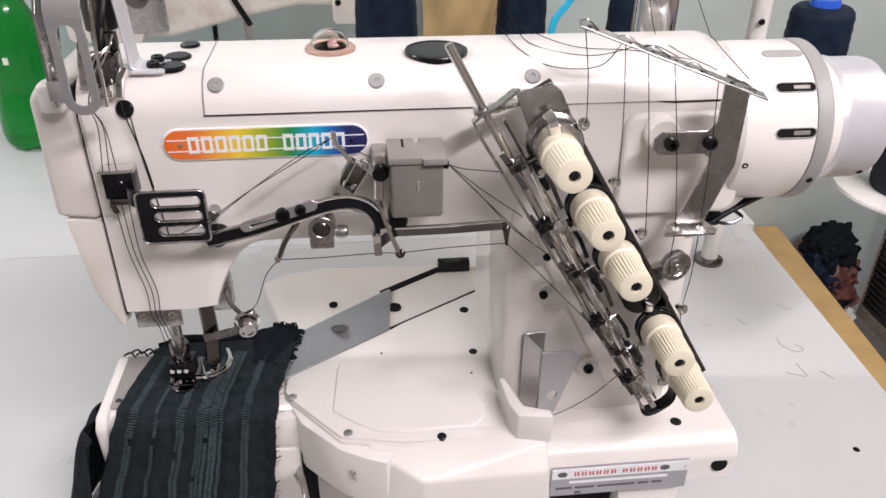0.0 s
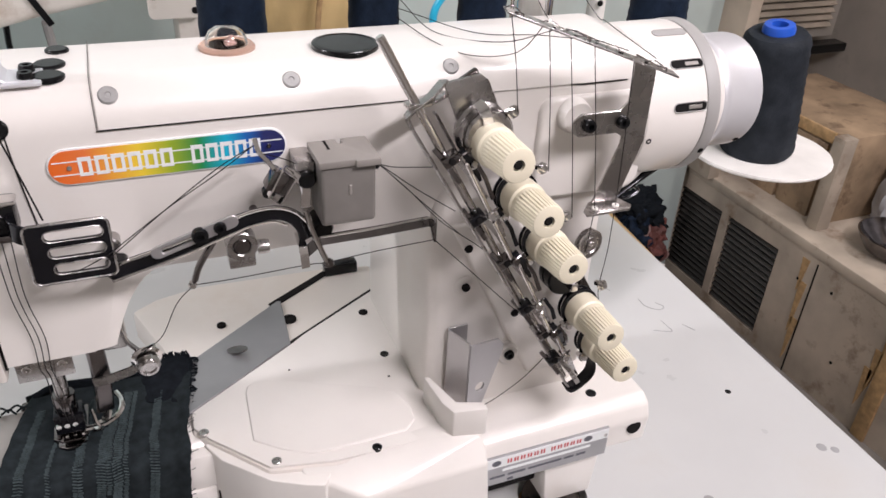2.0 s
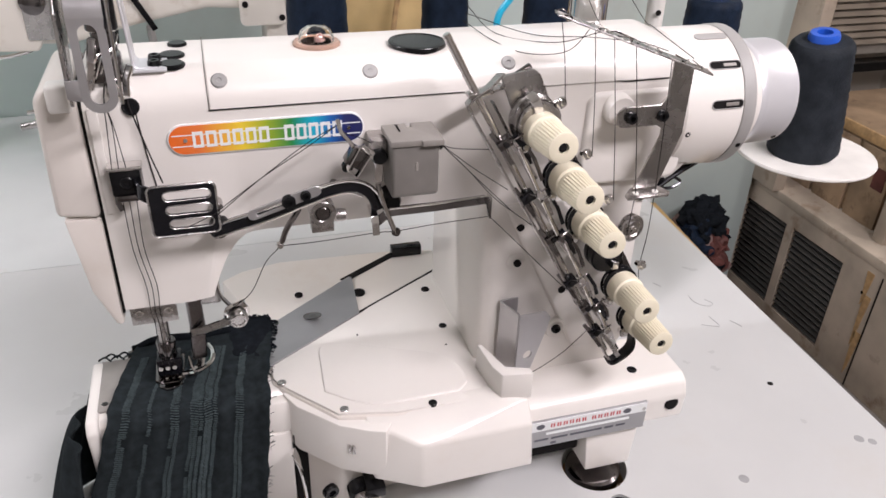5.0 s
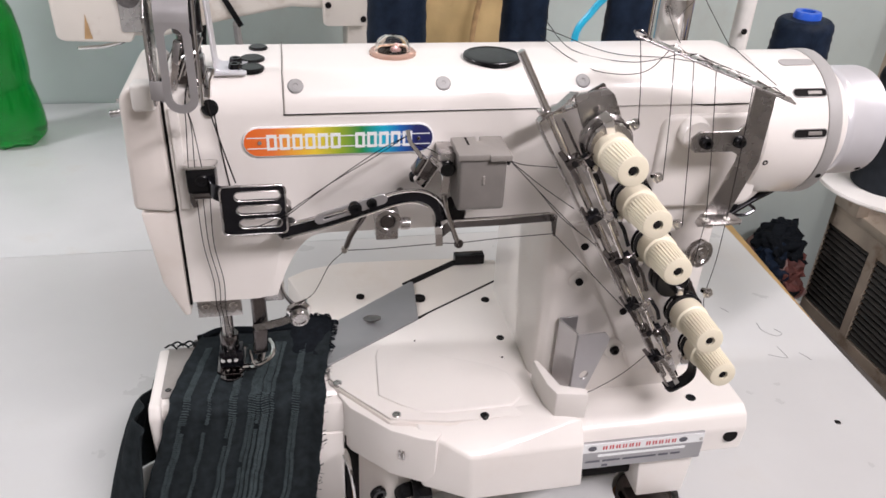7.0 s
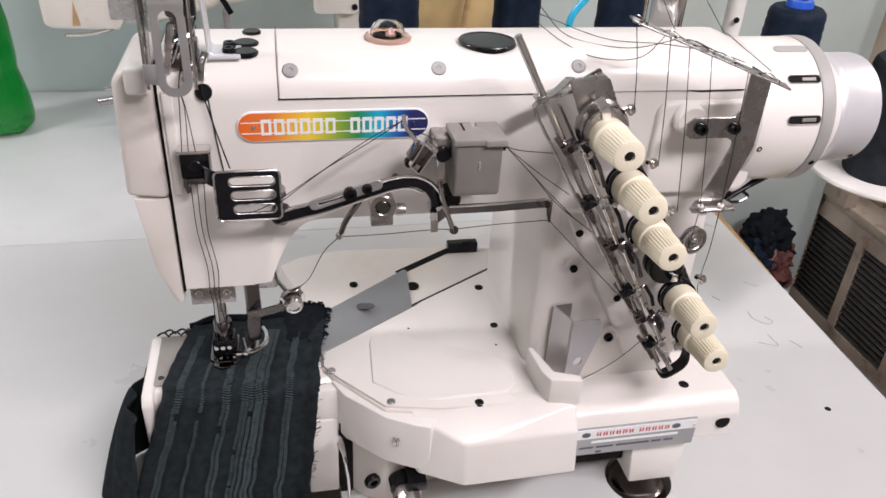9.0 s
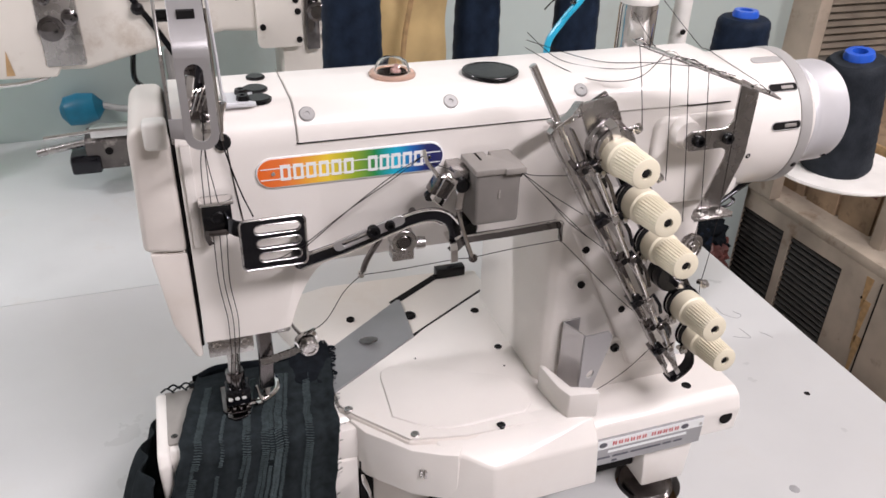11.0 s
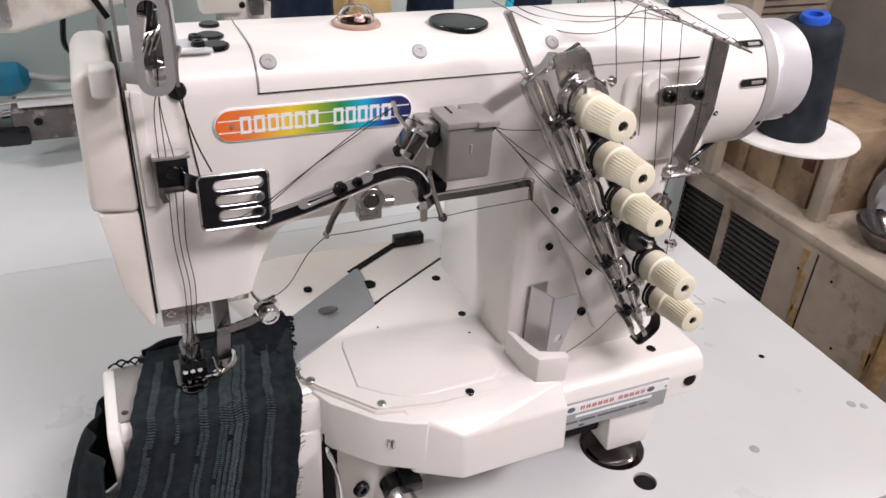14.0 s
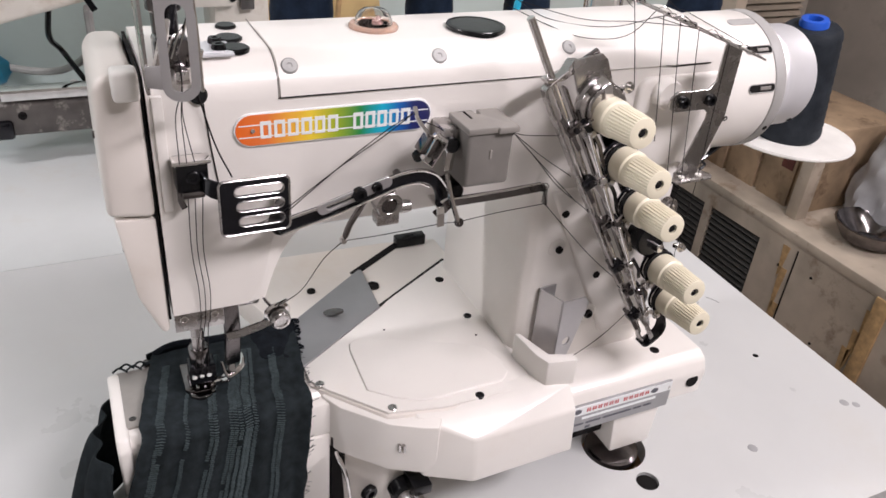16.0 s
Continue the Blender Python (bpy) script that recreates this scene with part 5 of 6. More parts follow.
def drape(u, v):
    """The front panel: over the bed from back to front, then down to the table."""
    s = v * 0.275
    flat = 0.104
    if s < flat:
        y, z = 0.113 - s * 0.96, 0.1492 + 0.003 * math.sin(s / flat * math.pi)
    elif s < flat + 0.022:
        a = (s - flat) / 0.022 * math.pi / 2
        y, z = 0.0132 - 0.014 * math.sin(a), 0.1492 - 0.014 * (1 - math.cos(a))
    else:
        d = s - flat - 0.022
        y, z = -0.0008 - 0.05 * d, 0.1352 - d * 0.9
    z = max(z, 0.0022)
    left = -0.0800 - 0.023 * min(1, s / 0.10) - 0.31 * max(0, s - 0.115)
    right = 0.0535 - 0.012 * min(1, s / 0.09) - 0.10 * max(0, s - 0.10)
    edge = 0.0022 * noise.noise((v * 14, u * 3, 1.0)) + (0.0014 * noise.noise((v * 90, 5.0, u)) if u > 0.97 or v < 0.02 else 0)
    x = left + (right - left) * u + edge
    w = 0.0016 * math.sin(u * 46) * min(1, s / 0.05) + 0.0035 * noise.noise((u * 4, v * 3, 7))
    if s < flat:
        z += 0.5 * w
    else:
        y -= w
    return Vector((x, y, z))


cloth = thing("black_cloth", (-0.03, 0.0, 0.002), "black ribbed knit fabric band stitched in rows ", "fabric")
part("front_panel", sheet(90, 110, drape), FABRIC, cloth)


def fold(u, v):
    """The back of the loop, bulging out beyond the bed's end."""
    z = 0.128 - 0.02 * u - v * (0.126 - 0.02 * u)
    b = math.sin(math.pi * min(1, 0.12 + 0.88 * u)) * (0.25 + 0.75 * v ** 0.7)
    x = -0.1235 - 0.055 * b + 0.004 * math.sin(u * 19 + v * 3)
    y = -0.004 + 0.115 * u - 0.02 * v * (1 - u)
    return Vector((x, y, max(0.0022, z)))


part("back_fold", sheet(40, 30, fold), FABRIC, cloth)


def back_panel(u, v):
    z = 0.149 - v * 0.147
    return Vector((-0.086 + 0.133 * u, 0.1135 + 0.008 * math.sin(v * 2) + 0.002 * math.sin(u * 25), max(0.0022, z)))


part("back_panel", sheet(30, 20, back_panel), FABRIC, cloth)
# rows of chain stitches, each stitch a little raised bar
bm = bmesh.new()
rows = [0.10, 0.125, 0.26, 0.40, 0.425, 0.52, 0.545, 0.57, 0.60, 0.625, 0.66, 0.80, 0.825]
for r, u in enumerate(rows):
    for j in range(105):
        v = 0.10 + j / 105 * 0.90
        if noise.noise((r * 3.1, v * 9, 2)) < -0.5:
            continue
        c, cu, cv = drape(u, v), drape(u + 0.02, v), drape(u, v + 0.006)
        du, dv = (cu - c).normalized(), (cv - c).normalized()
        nn = du.cross(dv).normalized()
        if nn.z - nn.y < 0:
            nn = -nn
        c = c + nn * 0.0011 + du * (0.0006 * (j % 2))
        vs = [bm.verts.new(c + du * a * 0.0017 + dv * b * 0.0005 + nn * k) for k in (-0.001, 0.0004) for a, b in ((-1, -1), (1, -0.4), (1, 0.6), (-1, 1))]
        for q in ((4, 5, 6, 7), (0, 1, 5, 4), (1, 2, 6, 5), (2, 3, 7, 6), (3, 0, 4, 7)):
            bm.faces.new([vs[i] for i in q])
part("stitching", bm, STITCH, cloth, "rows of dark grey chain stitches", "stuff")
# dark turned hem along the back edge and a frayed flap at its corner
part("rolled_hem", tube([(-0.079, 0.112, 0.146), (-0.060, 0.116, 0.150), (-0.02, 0.114, 0.149), (0.015, 0.115, 0.150), (0.040, 0.118, 0.151)], 0.0048, 10), FLAP, cloth, "dark rolled hem")


def flap(u, v):
    x = 0.010 + 0.036 * u + 0.007 * v * u + 0.003 * noise.noise((v * 4, 2.0, u))
    y = 0.070 + 0.052 * v - 0.010 * u * (1 - v)
    return Vector((x, y, 0.1514 + 0.0045 * math.sin(math.pi * u) * (0.4 + 0.6 * v) + 0.0015 * noise.noise((u * 5, v * 5, 3)) - 0.004 * u * u * (1 - v)))


part("corner_flap", sheet(24, 26, flap, 0.0015), FLAP, cloth, "black frayed corner flap")
for i in range(70):
    w = i / 69
    p = flap(1, w * 1.6) if w < 0.62 else flap(1 - (w - 0.62) / 0.38 * 0.6, 1)
    d = Vector((0.001 + 0.006 * random.random(), 0.010 * (random.random() - 0.5), -0.002 * random.random())) if w < 0.62 else Vector((0.010 * (random.random() - 0.5), 0.002 + 0.006 * random.random(), 0.003 * (random.random() - 0.5)))
    part("fray", tube([p, p + d * 0.6 + Vector((0, 0, 0.001)), p + d], 0.0009, 4, 3), FLAP, cloth)
# frayed threads along the raw edges
for e in range(46):
    v = random.random() * 0.9
    right = e % 3
    p = drape(1.0, v) if right else drape(0.3 + 0.7 * random.random(), 0.0)
    d = Vector((0.003 + random.random() * 0.003, random.uniform(-0.002, 0.002), random.uniform(-0.001, 0.003))) if right else Vector((random.uniform(-0.002, 0.002), 0.004, 0.004))
    part("fray", tube([p, p + d * 0.6, p + d], 0.0003, 4, 3), FABRIC, cloth)
for k in range(6):
    p = Vector((-0.116 + k * 0.006, 0.098 + 0.004 * (k % 2), 0.1475))
    part("fray", tube([p, p + Vector((0.006, 0.003, 0.0012)), p + Vector((0.012, -0.003, 0.0002))], 0.0010, 5, 4), FABRIC, cloth)


# ---- thread stand, cones and hose behind the machine ----
stand = thing("thread_stand", (0.63, 0.41, 0.0), "white pipe thread stand with round cone plates", "thread stand")
part("post", rod((0.652, 0.440, 0.0), (0.628, 0.405, 0.9), 0.0125, 20), WHITEPL, stand)
part("foot_plate", turned([(0.0215, 0), (0.0215, 0.005), (0.014, 0.009)], (0.652, 0.440, 0.0), (0, 0, 1), 28), DARK_CHROME, stand)
part("post_hole", turned([(0.004, 0), (0.004, 0.0014)], (0.6375, 0.4095, 0.3764), (-0.2, -1, 0), 12), DARK, stand)
part("cross_bar", rod((0.12, 0.455, 0.235), (0.70, 0.425, 0.235), 0.008, 12), STEEL, stand)
part("cross_bar", rod((0.66, 0.428, 0.265), (0.698, 0.136, 0.265), 0.006, 12), STEEL, stand)
part("bar_clamp", box(0.61, 0.68, 0.395, 0.44, 0.222, 0.284, 0.004), STEEL, stand)
for x, y, z, r in ((0.698, 0.136, 0.2735, 0.080), (0.165, 0.452, 0.2435, 0.06), (0.337, 0.444, 0.2435, 0.06), (0.475, 0.438, 0.2435, 0.06), (0.645, 0.30, 0.2785, 0.06)):
    part("cone_plate", turned([(r, 0), (r + 0.001, 0.002), (r, 0.0042), (r * 0.5, 0.005)], (x, y, z), (0, 0, 1), 48), WHITEPL, stand, "round white plastic plate")


def cone(x, y, z, r0, r1, h, material, label, core=True, lean=(0, 0, 1)):
    c = thing("thread_cone", (x, y, z), label, "thread cone", "cones on the thread stand")
    prof = [(r0 * 0.93, 0.002), (r0, 0.006)]
    for i in range(1, 24):
        f = i / 24
        prof.append((r0 + (r1 - r0) * f + (0.0006 if i % 2 else -0.0003), 0.006 + f * (h - 0.012)))
    prof += [(r1 * 0.98, h - 0.005), (r1 * 0.86, h - 0.001), (r1 * 0.5, h)]
    part("winding", turned(prof, (x, y, z), lean, 40), material, c)
    if core:
        part("core", turned([(0.016, -0.01), (0.0165, 0.004), (0.015, 0.008), (0.0085, 0.008), (0.0075, -0.006)], Vector((x, y, z)) + Vector(lean).normalized() * h, lean, 24), BLUE, c, "blue plastic core")
    return c


cone(0.690, 0.132, 0.2787, 0.040, 0.0335, 0.140, CHARCOAL, "charcoal thread cone with blue core on a white plate", True, (-0.15, -0.05, 1))
cone(0.6455, 0.296, 0.2835, 0.0390, 0.0335, 0.141, NAVY, "navy thread cone with blue core")
cone(0.165, 0.462, 0.2485, 0.042, 0.035, 0.30, NAVY, "tall navy thread cone")
cone(0.337, 0.455, 0.2485, 0.034, 0.028, 0.30, NAVY, "tall navy thread cone")
cone(0.478, 0.438, 0.2485, 0.034, 0.028, 0.30, NAVY, "tall navy thread cone")

post = thing("lamp_post", (0.4025, 0.169, 0.0), "chrome upright post with a white upper tube behind the arm", "post")
part("shaft", turned([(0.0198, 0), (0.0198, 0.476), (0.0190, 0.480)], (0.4025, 0.169, 0.0), (0, 0, 1), 40), CHROME, post)
part("upper_tube", turned([(0.0188, 0), (0.0196, 0.002), (0.0196, 0.007), (0.0186, 0.009), (0.0186, 0.37)], (0.4025, 0.169, 0.4801), (0, 0, 1), 40), WHITEPL, post, "white upper tube")
part("foot_ring", turned([(0.0215, 0), (0.0215, 0.004), (0.020, 0.007)], (0.4025, 0.169, 0.0), (0, 0, 1), 28), DARK_CHROME, post)

hose = thing("air_hose", (0.30, 0.30, 0.0), "bright cyan air hose hanging behind the machine", "hose")
part("hose", tube([(0.40, 0.34, 0.0035), (0.385, 0.31, 0.05), (0.345, 0.23, 0.30), (0.322, 0.195, 0.39), (0.311, 0.1875, 0.4355), (0.326, 0.185, 0.463), (0.350, 0.18, 0.50), (0.40, 0.20, 0.60)], 0.0036, 10, 8), CYAN, hose)
part("cable_tie", turned([(0.0048, -0.002), (0.0048, 0.002)], (0.336, 0.183, 0.4785), (0.62, -0.1, 0.9), 12), BLACK, hose)
part("tie_tail", tube([(0.336, 0.181, 0.482), (0.325, 0.180, 0.488), (0.312, 0.182, 0.484), (0.303, 0.185, 0.474)], 0.0008, 5), BLACK, hose)

sack = thing("sack", (0.36, 1.12, 0.0), "creased beige plastic sack leaning on the wall", "sack")


def sacking(u, v):
    x = 0.27 + 0.27 * u + 0.01 * noise.noise((u * 3, v * 4, 3))
    y = 1.17 - 0.07 * math.sin(u * math.pi) * (1 - 0.4 * v) - 0.02 * noise.noise((u * 6, v * 5, 9))
    return Vector((x, min(y, 1.205), 0.0 + 0.50 * v * (1 - 0.1 * abs(u - 0.5))))


part("sack_body", sheet(40, 40, sacking, 0.004), SACKM, sack)
part("hanging_cord", tube([(0.41, 1.07, 0.52), (0.428, 1.06, 0.42), (0.43, 1.06, 0.32), (0.41, 1.06, 0.20), (0.40, 1.05, 0.02)], 0.006, 8), PLY, sack, "brown cord hanging over the sack")

bottle = thing("bottle", (-0.53, 1.01, 0.0), "green plastic drink bottle standing by the wall", "bottle")
body = turned([(0.026, 0.012), (0.036, 0.004), (0.050, 0.0), (0.059, 0.010), (0.062, 0.030), (0.061, 0.055), (0.056, 0.090), (0.051, 0.115), (0.050, 0.125), (0.0525, 0.140), (0.052, 0.21), (0.046, 0.255), (0.03, 0.295), (0.014, 0.315), (0.014, 0.335)], (-0.527, 1.012, 0.0), (0, 0, 1), 48)
for v in body.verts:
    if v.co.z < 0.02:
        v.co.z += 0.004 * (1 + math.cos(5 * math.atan2(v.co.y - 1.012, v.co.x + 0.527))) * (1 - v.co.z / 0.02)
part("body", body, GREEN, bottle)
part("label_mark", box(-0.557, -0.537, 0.9570, 0.9590, 0.200, 0.206, 0), WHITEINK, bottle, "plain white mark")
part("label_mark", strap([(-0.538, 0.9580, 0.205), (-0.547, 0.9575, 0.170)], (1, 0, 0), 0.008, 0.001, 0), WHITEINK, bottle, "plain white mark")
part("label_mark", box(-0.532, -0.523, 0.9575, 0.9620, 0.175, 0.188, 0), WHITEPL, bottle, "plain pale mark")
part("cap", turned([(0.016, 0), (0.016, 0.018), (0.014, 0.02)], (-0.527, 1.012, 0.327), (0, 0, 1), 24, 0), WHITEPL, bottle)

# ---- second sewing machine on the back table ----
m2 = thing("second_sewing_machine", (0.0, 0.92, 0.0), "aged white sewing machine with slim dark lower arm", "sewing machine")
part("arm", prism([(-0.37, 0.245), (-0.37, 0.42), (0.22, 0.43), (0.22, 0.29), (0.10, 0.288), (0.03, 0.292), (-0.09, 0.268), (-0.2, 0.24)], "y", 0.88, 1.0, 0.012, 3), OLDWHITE, m2)
part("head", prism([(-0.372, 0.245), (-0.375, 0.40), (-0.24, 0.40), (-0.235, 0.262), (-0.25, 0.235), (-0.36, 0.238)], "y", 0.865, 0.985, 0.006, 2), OLDWHITE, m2)
part("column", box(0.128, 0.225, 0.885, 1.0, 0.0, 0.40, 0.008), OLDWHITE, m2)
ov = part("cover_plate", prism(rounded(0.085, 0.262, 0.165, 0.385, 0.010), "y", 0.868, 0.882, 0.002), OLDWHITE, m2, "rounded cover plate")
for x, z in ((0.155, 0.345), (0.158, 0.325), (0.158, 0.275), (0.095, 0.300), (0.055, 0.352), (0.205, 0.36), (0.205, 0.285)):
    screw(ov, (x, 0.8665 if x > 0.08 else 0.878, z), (0, -1, 0), 0.0055, 0.002, DARK)
part("slide_rail", box(0.172, 0.196, 0.868, 0.886, 0.255, 0.375, 0.003), DARK_CHROME, m2, "dark slide rail")
part("slide_knob", turned([(0.016, 0), (0.017, 0.004), (0.017, 0.012), (0.012, 0.016), (0.006, 0.016)], (0.190, 0.868, 0.325), (0, -1, 0), 24), DARK_CHROME, m2)
nm = part("maker_plate", box(-0.105, 0.035, 0.874, 0.881, 0.352, 0.392, 0.003), OLDWHITE, m2, "pale maker plate")
for i in range(5):
    part("emblem_bar", box(-0.082 + i * 0.020, -0.066 + i * 0.020, 0.8725, 0.8745, 0.362, 0.384, 0), WALL, nm, "plain blue-grey block")
for x in (-0.096, 0.026):
    screw(nm, (x, 0.874, 0.372), (0, -1, 0), 0.005, 0.002, STEEL)
part("head_plate", box(-0.262, -0.20, 0.86, 0.875, 0.255, 0.40, 0.004), STEEL, m2, "worn steel face plate")
for x, z, r in ((-0.243, 0.318, 0.020), (-0.212, 0.335, 0.013), (-0.245, 0.365, 0.009)):
    part("tension_knob", turned([(r, 0), (r, 0.006), (r * 0.7, 0.008), (r * 0.7, 0.014), (r * 0.35, 0.016)], (x, 0.862, z), (0, -1, 0), 28), DARK_CHROME, m2)
part("rust_streak", prism([(-0.325, 0.244), (-0.312, 0.244), (-0.318, 0.285)], "y", 0.8635, 0.8652, 0), PLY, m2, "brown rust streak")
part("presser_lever", strap([(-0.345, 0.885, 0.222), (-0.30, 0.88, 0.226), (-0.262, 0.88, 0.236), (-0.25, 0.89, 0.25)], (0, 1, 0), 0.008, 0.006, 0.002, 3), CHROME, m2)
lower = part("lower_arm", prism([(0.885, 0.055), (0.885, 0.108), (0.895, 0.114), (0.95, 0.114), (0.96, 0.10), (0.96, 0.055)], "x", -0.235, 0.14, 0.003), OLDMETAL, m2, "chipped dark metal lower arm")
part("arm_top", box(-0.222, 0.14, 0.882, 0.912, 0.1165, 0.134, 0.002), CHROME, lower)
part("arm_end", box(-0.264, -0.212, 0.878, 0.94, 0.050, 0.084, 0.006), BLACK_CHROME, lower)
part("arm_finger", rod((-0.315, 0.90, 0.092), (-0.225, 0.90, 0.106), 0.007, 12), STEEL, lower)
part("arm_finger", rod((-0.300, 0.90, 0.118), (-0.215, 0.90, 0.124), 0.004, 12), CHROME, lower)
screw(lower, (-0.196, 0.8845, 0.090), (0, -1, 0), 0.007, 0.003, DARK)
part("base", box(0.09, 0.24, 0.80, 1.02, 0.0, 0.045, 0.004), OLDWHITE, m2)
part("arm_support", box(-0.01, 0.12, 0.89, 0.955, 0.0, 0.056, 0.004), OLDMETAL, m2)
part("strap_cord", strap([(-0.128, 0.872, 0.45), (-0.118, 0.872, 0.37), (-0.085, 0.872, 0.31), (-0.06, 0.872, 0.262)], (1, 0, 0), 0.010, 0.003, 0.0005, 4), BLACK, m2, "black cord tied round the arm")
part("cord_knot", turned([(0.004, 0), (0.011, 0.004), (0.010, 0.010), (0.004, 0.014)], (-0.108, 0.872, 0.342), (0, -1, 0), 10), BLACK, m2)
part("cable", tube([(-0.128, 0.90, 0.26), (-0.135, 0.95, 0.20), (-0.12, 1.0, 0.16), (-0.09, 0.95, 0.12), (-0.06, 0.90, 0.095)], 0.005, 8), BLACK, m2, "black cable")
part("cable", tube([(-0.07, 0.90, 0.26), (-0.075, 0.96, 0.17), (-0.12, 1.08, 0.10), (-0.17, 1.15, 0.075), (-0.222, 1.182, 0.076)], 0.007, 8), GREYRING, m2, "grey cable")

pad = thing("blue_holder", (-0.26, 1.18, 0.07), "blue plastic lamp holder hanging against the wall", "lamp holder")
part("holder", turned([(0.012, 0), (0.030, 0.012), (0.034, 0.04), (0.028, 0.07), (0.010, 0.085)], (-0.303, 1.184, 0.066), (1, 0, 0.12), 24), HOLDER, pad)
clutter = thing("dark_clutter", (-0.10, 1.13, 0.0), "dark tools and scraps heaped on the back table", "scraps")
for i in range(9):
    x, y = -0.17 + 0.028 * i, 1.10 + 0.04 * (i % 3)
    part("scrap", turned([(0.012, 0), (0.02, 0.010), (0.017, 0.024), (0.006, 0.034 + 0.004 * (i % 4))], (x, y, -0.001), (0.1 * (i % 3 - 1), 0.1, 1), 9), BLACK if i % 2 else GREYRING, clutter)
litter = thing("paper_scrap", (-0.02, 0.93, 0.0), "crumpled pale scrap on the back table", "paper")
part("sheet", sheet(8, 6, lambda u, v: Vector((0.02 + 0.045 * u, 0.80 + 0.03 * v, 0.001 + 0.006 * abs(noise.noise((u * 4, v * 4, 0)))))), ROOM, litter)
rail = thing("power_lead", (0.10, 0.85, 0.0), "black flat power lead across the back table", "power lead")
part("cord", strap([(-0.02, 1.20, 0.003), (0.03, 1.0, 0.003), (0.09, 0.70, 0.003)], (1, 0, 0), 0.009, 0.003, 0.0005), BLACK, rail)

# ---- air conditioner cabinet and clutter beyond the table ----
ac = thing("air_conditioner", (1.85, 0.85, FLOOR), "yellowed window air conditioner with dark louvred grille on the floor", "air conditioner")
face = holed([(0.30, FLOOR), (1.36, FLOOR), (1.36, -0.387), (0.30, -0.357)], [[(1.055, -0.715), (1.245, -0.715), (1.245, -0.440), (1.055, -0.437)], [(0.822, -0.715), (1.025, -0.715), (1.025, -0.436), (0.822, -0.432)]], "x", 1.60, 1.612)
acb = part("front_panel", face, ACM, ac)
part("body", box(1.63, 2.15, 0.30, 1.36, FLOOR, -0.387, 0.004), ACM, ac)
part("top", prism([(1.598, 0.29), (2.16, 0.29), (2.16, 1.37), (1.598, 1.37)], "z", -0.388, -0.358, 0.004), ACM, ac, "dusty top panel")
part("grille_back", box(1.613, 1.629, 0.81, 1.26, -0.73, -0.43, 0), DARK, ac)
for y0, y1 in ((1.057, 1.243), (0.824, 1.023)):
    for i in range(15):
        z = -0.709 + i * 0.0185
        sl = prism([(1.602, z), (1.605, z), (1.614, z + 0.008), (1.611, z + 0.008)], "y", y0, y1, 0)
        part("slat", sl, SLATM, acb)
part("corner_strip", box(1.592, 1.60, 0.40, 0.44, FLOOR, -0.38, 0.002), PLY, ac, "rusty corner strip")
part("seam", box(1.5985, 1.601, 0.688, 0.692, FLOOR, -0.40, 0), SEAM, ac)
for y, z in ((0.627, -0.447), (0.735, -0.47), (0.56, -0.62), (0.415, -0.6), (0.415, -0.5)):
    screw(ac, (1.5985, y, z), (-1, 0, 0), 0.004, 0.001, DARK)
for y, z, h in ((0.728, -0.405, 0.10), (0.715, -0.47, 0.16), (0.704, -0.58, 0.14), (0.44, -0.43, 0.14), (0.452, -0.50, 0.13), (0.462, -0.56, 0.12)):
    part("rust_run", prism([(y - 0.012, z), (y + 0.012, z), (y + 0.007, z - h * 0.5), (y + 0.003, z - h), (y - 0.004, z - h * 0.8)], "x", 1.5982, 1.6008, 0), PLY, ac, "brown rust run")

carton = thing("wooden_crate", (1.85, 0.92, -0.358), "brown wooden crate with pale front strips on the cabinet", "crate")
part("crate_body", box(1.70, 2.02, 0.80, 1.24, -0.358, -0.11, 0.004), WOOD, carton)
part("front_strip", box(1.655, 1.699, 0.775, 0.812, -0.358, -0.10, 0.002), ACM, carton, "pale edge strip")
part("front_strip", box(1.69, 1.70, 0.84, 1.24, -0.14, -0.11, 0.002), PLY, carton)
for i in range(3):
    part("board", box(1.690, 1.70, 0.85 + i * 0.13, 0.965 + i * 0.13, -0.37, -0.145, 0.003), WOOD, carton)
part("rust_mark", box(1.687, 1.6905, 0.86, 0.90, -0.25, -0.19, 0.001), BRICKRED, carton)
bundle = thing("plastic_bundle", (1.95, 0.68, -0.358), "grey plastic-wrapped bundle on the cabinet", "bundle")


def lump(u, v):
    a = u * 2 * math.pi
    r = 0.12 * (1 - 0.35 * v) * (1 + 0.25 * noise.noise((math.cos(a) * 2, math.sin(a) * 2, v * 4)))
    return Vector((1.92 + r * math.cos(a), 0.70 + 0.9 * r * math.sin(a), -0.358 + 0.26 * v))


part("wrap", sheet(40, 16, lump, 0.003), CLOUD, bundle)
bowl = thing("metal_bowl", (1.76, 0.62, -0.358), "dark dented metal bowl on the cabinet", "bowl")
part("bowl", turned([(0.045, 0.0), (0.072, 0.012), (0.092, 0.042), (0.098, 0.056), (0.094, 0.058), (0.084, 0.042), (0.036, 0.012)], (1.76, 0.62, -0.358), (0, 0, 1), 36), DARK_CHROME, bowl)

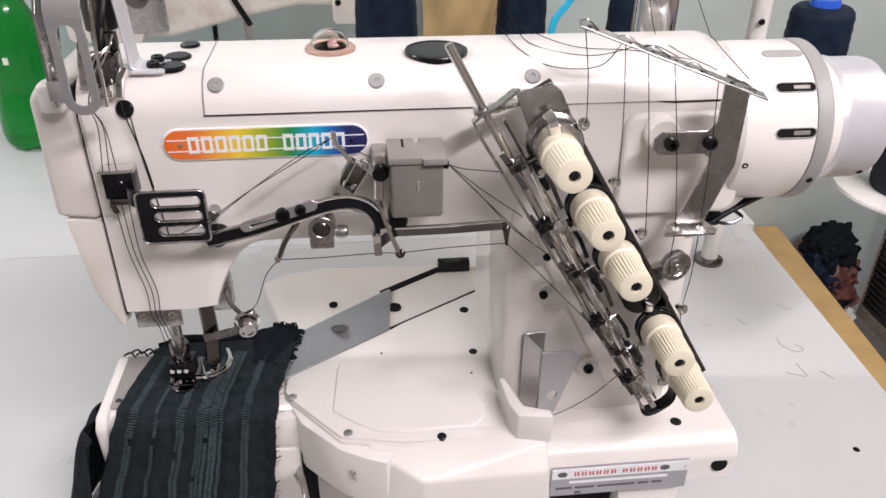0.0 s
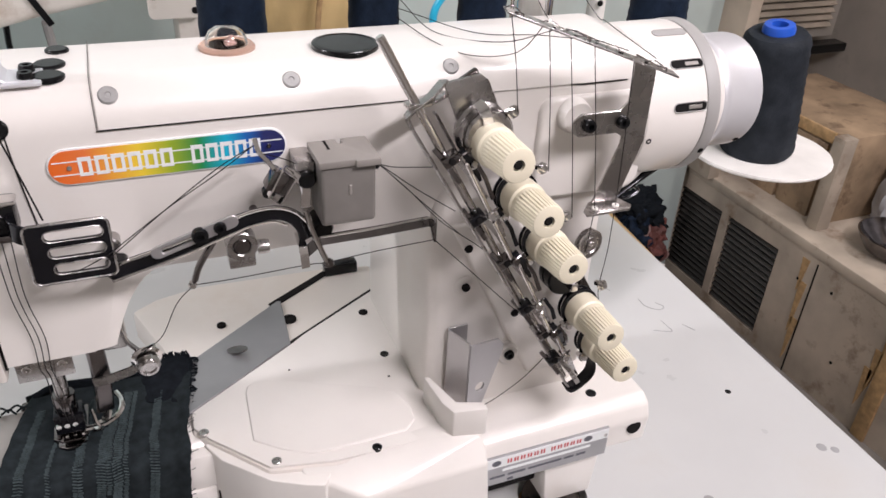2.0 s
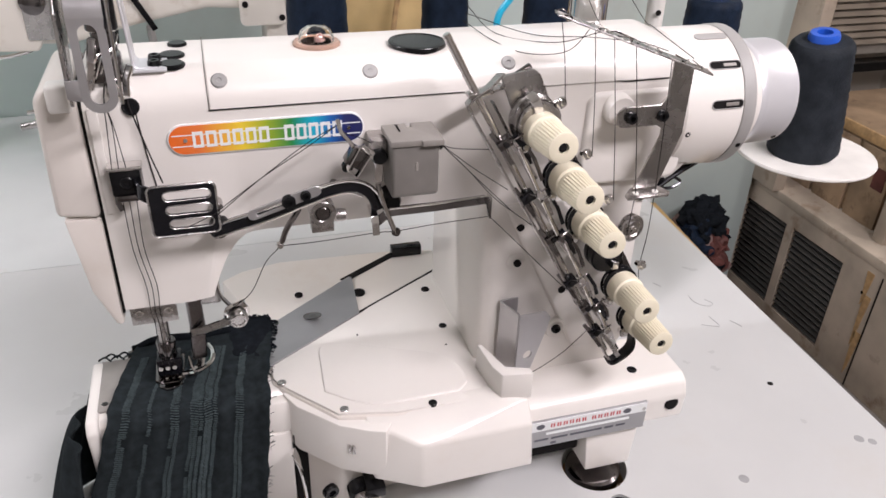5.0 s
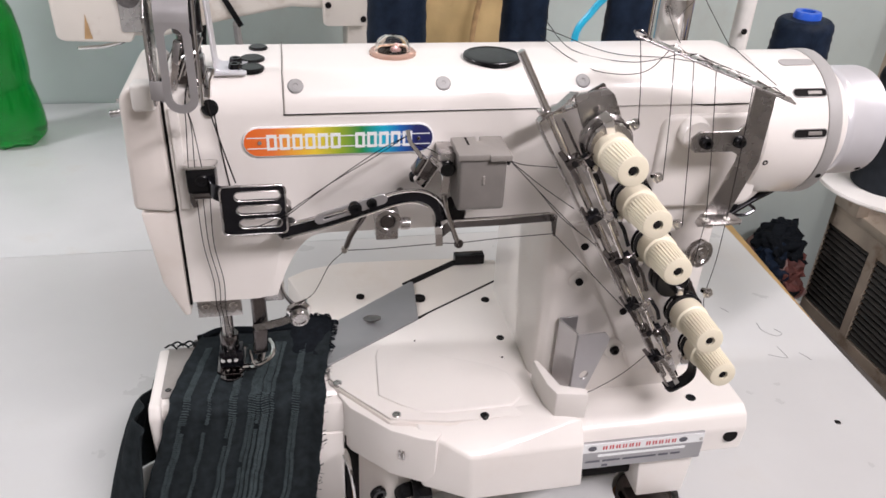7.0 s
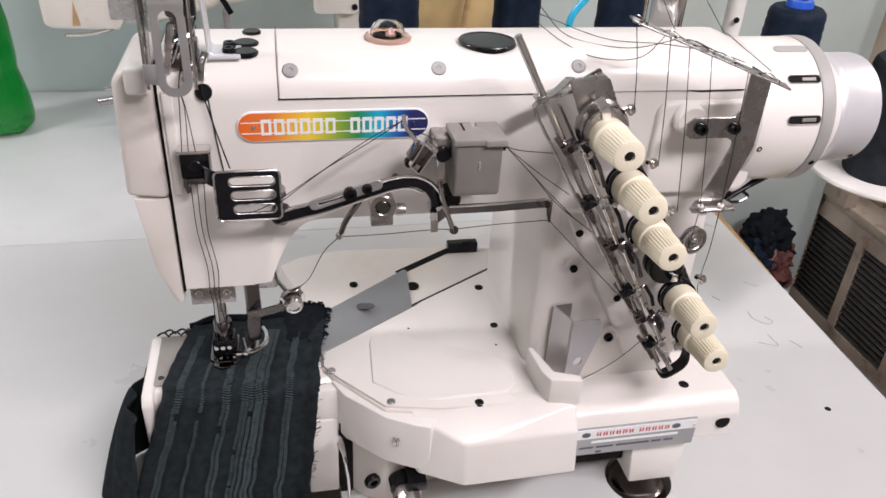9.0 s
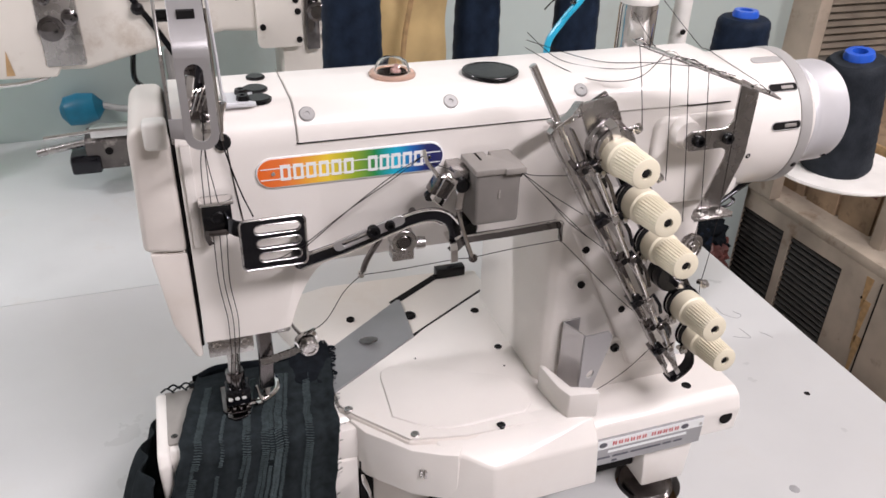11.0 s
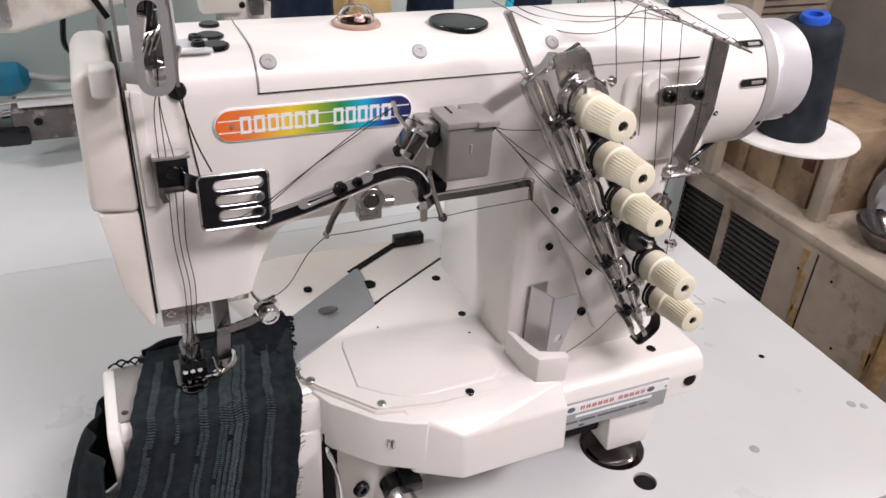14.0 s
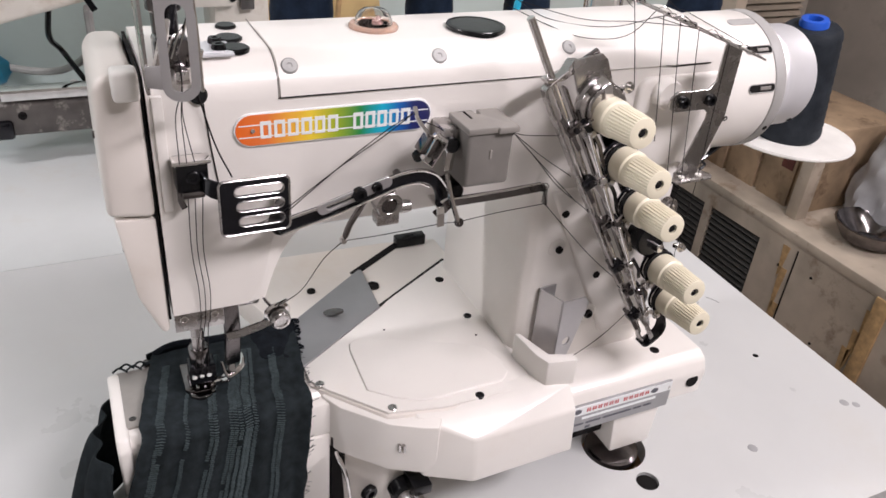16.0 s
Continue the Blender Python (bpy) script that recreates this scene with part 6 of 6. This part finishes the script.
scraps = thing("fabric_scraps", (1.34, 1.09, FLOOR), "tall heap of dark and dusky fabric scraps on the floor", "scraps")
part("heap_core", turned([(0.09, 0), (0.095, 0.16), (0.085, 0.27), (0.06, 0.33), (0.03, 0.35)], (1.32, 1.11, FLOOR), (0, 0, 1), 16), DUSKY, scraps)


def crumple(c, size, seed):
    """A crumpled piece of cloth: a lump with deep soft folds."""
    lump_bm = bmesh.new()
    bmesh.ops.create_icosphere(lump_bm, subdivisions=4, radius=1.0)
    for v in lump_bm.verts:
        q = v.co.normalized()
        d = 1 + 0.45 * noise.noise(q * 1.6 + Vector((seed, 0, 0))) + 0.28 * noise.noise(q * 4.0 + Vector((0, seed, 0))) - 0.10 * abs(noise.noise(q * 5.0 + Vector((0, 0, seed))))
        v.co = Vector(c) + Vector((q.x * size[0], q.y * size[1], q.z * size[2])) * d
    for f in lump_bm.faces:
        f.smooth = True
    return lump_bm


for i in range(18):
    a, lev = -3.0 + 3.0 * ((i * 5) % 9) / 8, (i // 2) / 8
    r = 0.075 - 0.045 * lev * lev
    x, y, z = 1.32 + r * math.cos(a), 1.11 + 0.8 * r * math.sin(a), FLOOR + 0.06 + 0.275 * lev
    m = (NAVY, FLAP, FLAP)[i % 3] if lev > 0.8 else (BRICKRED, DUSKY, FLAP, DUSKY, BRICKRED, ROOM)[i % 6]
    part("scrap", crumple((x, y, z), (0.062, 0.055, 0.045 + 0.02 * random.random()), i * 3.7), m, scraps)

louvre = thing("window_unit", (2.0, 1.9, 0.15), "grey-brown louvred window cooler set in the alcove wall", "window cooler")
part("unit_body", box(1.72, 2.75, 1.86, 2.0, -0.22, 0.62, 0.006), DARKWALL, louvre)
for i in range(26):
    part("slat", prism([(1.835, -0.17 + i * 0.028), (1.845, -0.17 + i * 0.028), (1.86, -0.155 + i * 0.028), (1.85, -0.155 + i * 0.028)], "x", 1.80, 2.70, 0), ACM, louvre)
part("sill_bar", box(1.60, 2.78, 1.80, 1.87, -0.27, -0.235, 0.004), BLACK, louvre, "dark sill bar")
jamb = part("door_jamb", box(1.575, 1.615, 1.12, 1.345, -0.36, 1.85, 0.003), ACM, None, "pale wooden jamb at the wall's end", "structure", "jamb")
